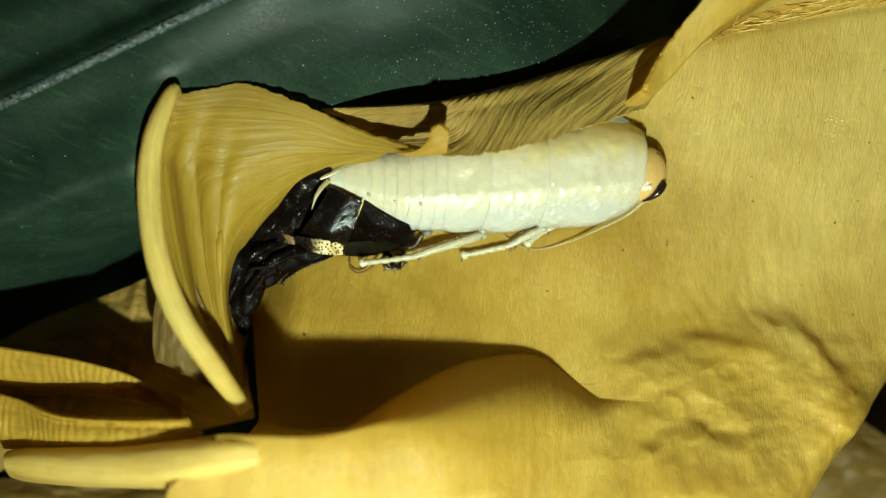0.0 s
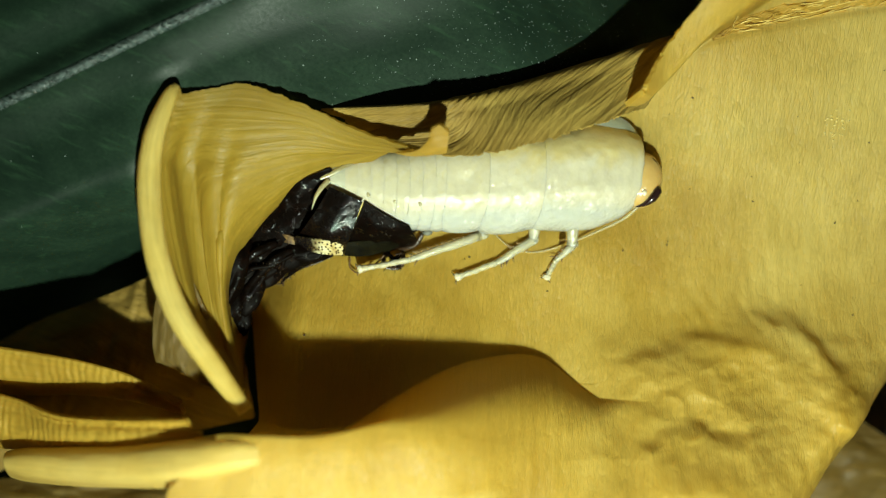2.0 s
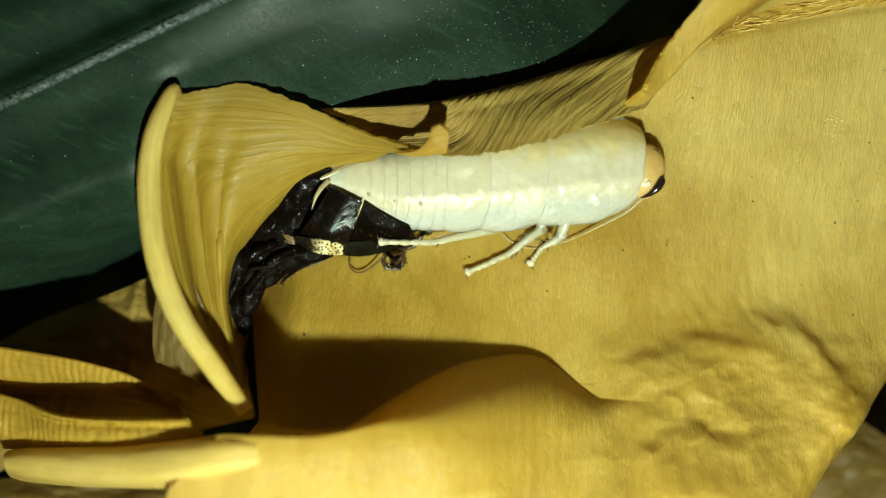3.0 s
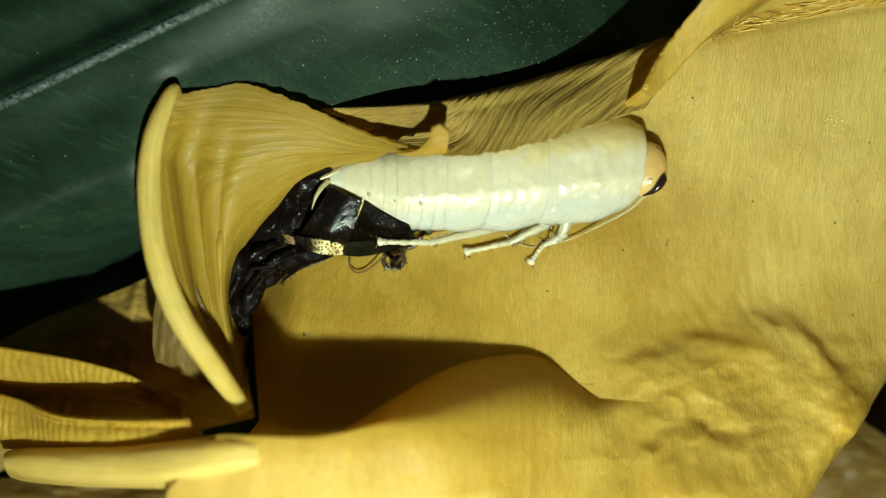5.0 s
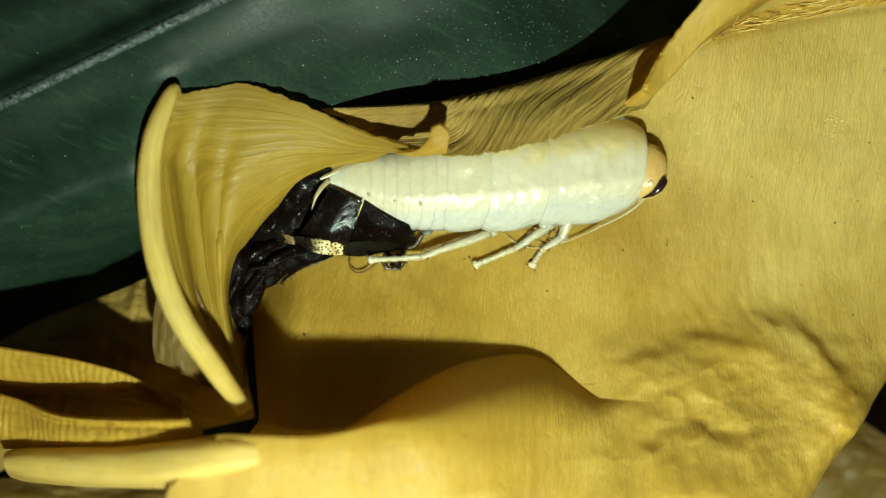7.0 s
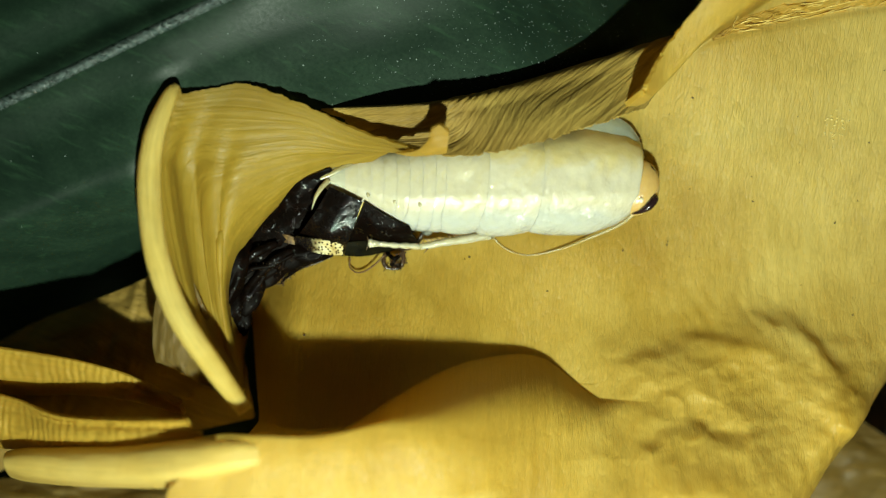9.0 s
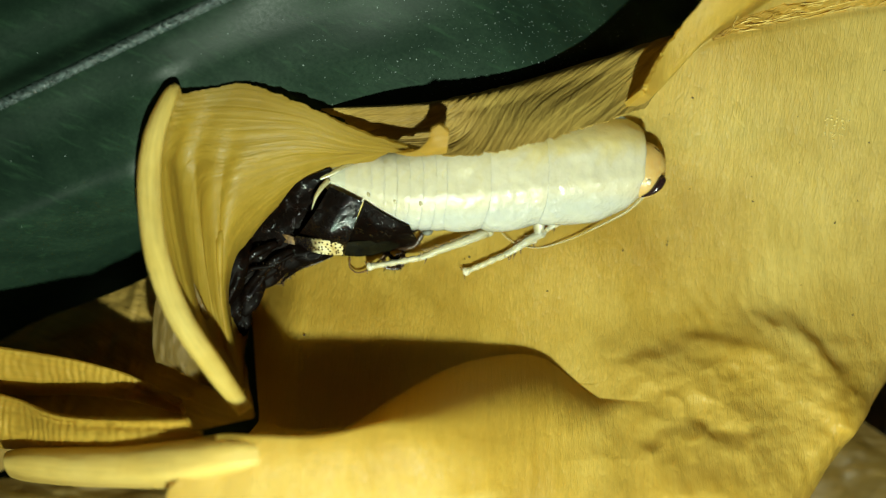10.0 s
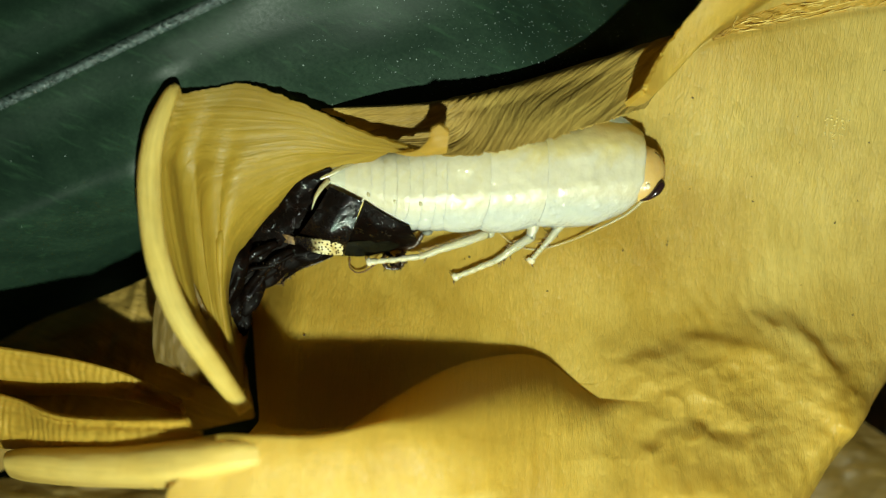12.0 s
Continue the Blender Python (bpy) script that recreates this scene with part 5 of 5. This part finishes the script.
MIDDLE_KNEE = [(0, 8.60, 1.76), (0.5, 8.36, 1.51), (1, 8.01, 1.03), (1.2, 7.53, 1.42), (1.5, 6.40, 0.15), (2, 7.87, 0.78), (2.5, 8.36, 1.27), (3, 8.60, 1.76), (4.8, 8.85, 2.00), (5, 8.70, 2.00), (5.5, 8.60, 2.00), (6, 8.65, 1.95), (6.5, 8.85, 1.76), (7, 8.85, 1.76), (8.8, 8.11, 1.32), (8.9, 7.87, 1.61), (9, 7.38, 2.59), (9.1, 6.89, 1.42), (9.2, 6.79, 0.44), (9.4, 7.13, 0.83), (9.5, 7.62, 0.78), (10, 8.36, 1.27), (10.5, 8.60, 1.76), (10.8, 8.11, 1.76), (11, 7.62, 1.66), (11.5, 8.11, 1.61), (11.8, 7.38, 0.78), (12, 7.62, 1.03)]
MIDDLE_ANKLE = [(0, 5.48, 0.20), (0.5, 5.73, 0.05), (1, 5.24, -0.79), (1.2, 4.64, 0.05), (1.5, 3.16, -1.68), (2, 4.74, -1.19), (2.5, 5.14, -0.69), (3, 5.58, -0.54), (4.8, 5.63, 0.05), (5, 5.73, 0.54), (5.5, 5.73, 0.64), (6, 5.78, 0.54), (6.5, 6.47, 0.20), (7, 6.32, 0.05), (8.8, 4.94, 0.00), (8.9, 4.94, 0.25), (9, 4.99, 2.32), (9.1, 4.05, 0.05), (9.2, 3.46, -1.14), (9.4, 3.85, -0.89), (9.5, 4.25, -0.94), (10, 5.39, -0.54), (10.5, 5.73, 0.05), (10.8, 5.39, 0.25), (11, 4.84, 0.25), (11.5, 5.39, 0.15), (11.8, 4.00, -1.09), (12, 4.50, -1.09)]
MIDDLE_TIP = [(0, 1.79, -0.55), (0.5, 2.09, -1.09), (1, 1.79, -2.09), (1.2, 0.94, -0.80), (1.5, -0.45, -3.13), (2, 1.29, -2.44), (2.5, 1.59, -1.94), (3, 2.09, -2.04), (4.8, 2.04, -1.24), (5, 2.44, -0.15), (5.5, 2.24, 0.00), (6, 2.19, -0.25), (6.5, 2.93, -1.39), (7, 2.83, -1.39), (8.8, 1.64, -1.24), (8.9, 1.94, -0.89), (9, 1.79, 2.44), (9.1, 1.19, -0.70), (9.2, 0.05, -2.39), (9.4, 0.50, -2.39), (9.5, 1.19, -2.14), (10, 2.09, -1.94), (10.5, 2.04, -1.24), (10.8, 1.99, -0.55), (11, 1.79, -0.55), (11.5, 1.94, -0.80), (11.8, 0.65, -1.94), (12, 1.04, -2.44)]
FRONT_KNEE = [(0, 10.56, 2.59), (0.5, 10.56, 2.49), (1, 10.56, 2.69), (1.2, 10.51, 0.44), (1.5, 11.04, 0.05), (2, 11.19, 0.15), (2.5, 10.07, 0.93), (3, 10.07, 0.93), (4.8, 10.16, 1.03), (5.5, 10.21, 1.03), (6.5, 10.26, 0.93), (7, 10.26, 0.93), (8.8, 10.46, 2.30), (8.9, 10.36, 2.39), (9, 10.56, 2.79), (9.1, 10.75, 2.69), (9.2, 11.44, 0.83), (9.4, 11.09, 0.88), (9.5, 10.80, 0.54), (10, 10.70, 2.74), (10.5, 10.70, 2.79), (11, 10.41, 0.64), (11.3, 10.70, 0.83), (11.5, 10.70, 1.12), (11.8, 9.82, 1.42), (12, 9.82, 1.51)]
FRONT_ANKLE = [(0, 8.79, 1.53), (0.5, 8.79, 1.48), (1, 8.94, 1.93), (1.2, 9.09, -0.69), (1.5, 9.93, -1.04), (2, 9.93, -0.94), (2.5, 8.70, 0.05), (3, 8.70, 0.15), (4.8, 8.74, 0.30), (5.5, 8.74, 0.20), (6.5, 8.79, 0.05), (7, 8.79, 0.05), (8.8, 8.89, 1.28), (8.9, 8.79, 1.43), (9, 8.94, 2.32), (9.1, 9.09, 2.22), (9.2, 10.18, -0.15), (9.4, 9.63, -0.05), (9.5, 9.58, -0.20), (10, 9.29, 1.83), (10.5, 9.29, 1.93), (11, 9.04, -0.20), (11.3, 9.58, -0.54), (11.5, 9.88, -0.25), (11.8, 8.74, 0.30), (12, 8.84, 0.30)]
FRONT_TIP = [(0, 7.65, 0.65), (0.5, 7.65, 0.65), (1, 8.05, 1.64), (1.2, 7.60, -2.44), (1.5, 8.90, -3.08), (2, 8.85, -2.93), (2.5, 7.36, -1.44), (3, 7.51, -1.44), (4.8, 7.65, -1.19), (5.5, 7.65, -1.24), (6.5, 7.80, -1.44), (7, 7.80, -1.44), (8.8, 7.26, -0.05), (8.9, 7.01, 0.05), (9, 8.00, 2.34), (9.1, 8.15, 2.24), (9.2, 9.19, -2.58), (9.4, 8.50, -2.49), (9.5, 8.40, -2.29), (10, 8.25, 1.04), (10.5, 8.25, 1.04), (11, 7.75, -1.84), (11.3, 8.50, -2.14), (11.5, 8.85, -1.64), (11.8, 7.65, -0.84), (12, 7.75, -0.94)]


def at_time(rows, t):
    ts = [r[0] for r in rows]
    return tuple(float(np.interp(t, ts, [r[i] for r in rows])) for i in (1, 2))


def share(x):
    """How much of the head's sway reaches a place along the body."""
    return float(np.interp(x, [-11, -3, 0.5, 4.5, 8.7, 13, 16, 18.5], [0.0, 0.03, 0.10, 0.22, 0.42, 0.66, 0.78, 1.0]))


def bone(p, q):
    """The pose that lays a limb's own x axis from p towards q, in the cockroach's space."""
    p, q = Vector(p), Vector(q)
    x = (q - p).normalized()
    y = Vector((0, 0, 1)).cross(x).normalized()
    z = x.cross(y)
    m = Matrix((x, y, z)).transposed().to_4x4()
    m.translation = (p - Vector(ROACH)) * MM
    return m


def motions():
    for name, (ob, mid) in [(k, v) for k, v in MOVING.items() if isinstance(v, tuple) and len(v) == 2 and k != "antenna"]:
        rows = []
        w = share(mid[0]) * (0.2 if name == "shield_margin" else 1.0)
        slope = (share(mid[0] + 1.5) - share(mid[0] - 1.5)) / 3.0
        for t, dx, dy in SWAY:
            rows.append((t, pose((mid[0] + w * dx - ROACH[0]) * MM, (mid[1] + w * dy - ROACH[1]) * MM, (mid[2] - ROACH[2]) * MM, 0, 0, math.degrees(slope * dy))))
        walk(ob, rows)
    feeler, root = MOVING["antenna"]
    far = (8.17, 0.12, 0.4)
    walk(feeler, [(t, bone((root[0] + 0.9 * dx, root[1] + 0.75 * dy + 0.1, root[2]), (far[0] + 0.3 * dx, far[1] + 0.25 * dy + 0.15, far[2]))) for t, dx, dy in SWAY])
    hips = {"HIND": (3.2, 3.9, 1.3), "MIDDLE": (8.4, 4.3, 1.2), "FRONT": (11.8, 4.6, 1.2)}
    for key, knee, ankle, tip in (("HIND", HIND_KNEE, HIND_ANKLE, HIND_TIP), ("MIDDLE", MIDDLE_KNEE, MIDDLE_ANKLE, MIDDLE_TIP), ("FRONT", FRONT_KNEE, FRONT_ANKLE, FRONT_TIP)):
        femur, tibia, tarsus = MOVING[key]
        thigh, shin, foot = [], [], []
        for (t, kx, ky), (_, ax, ay), (_, tx, ty) in zip(knee, ankle, tip):
            dx, dy = at_time(SWAY, t)
            hx, hy, hz = hips[key]
            low = (1.9, 2.3, 1.0) if key == "HIND" else (0.60, 0.45, 0.80)
            w = share(hx)
            a_low = max(low[0], float(sheath_height(np.array(ax), np.array(ay))) + 0.45)
            e_low = max(low[1], float(sheath_height(np.array(tx), np.array(ty))) + 0.42)
            if key == "HIND":
                # the foot steps up onto the old skin
                a_low += 0.8 * float(step(0.0, 0.8, ay))
                e_low += 1.9 * float(step(0.0, 1.1, ty))
            k, a, e = (kx, ky, low[2]), (ax, ay, a_low), (tx, ty, e_low)
            thigh.append((t, bone(k, (hx + w * dx, hy + w * dy, hz))))
            shin.append((t, bone(a, k)))
            foot.append((t, bone(a, e)))
        walk(femur, thigh)
        walk(tibia, shin)
        walk(tarsus, foot)
    walk(MOVING["drop"], [(t, pose((x - 0.75) * MM, (y + 0.40) * MM, 1.3 * MM)) for t, x, y in FRONT_KNEE])


motions()
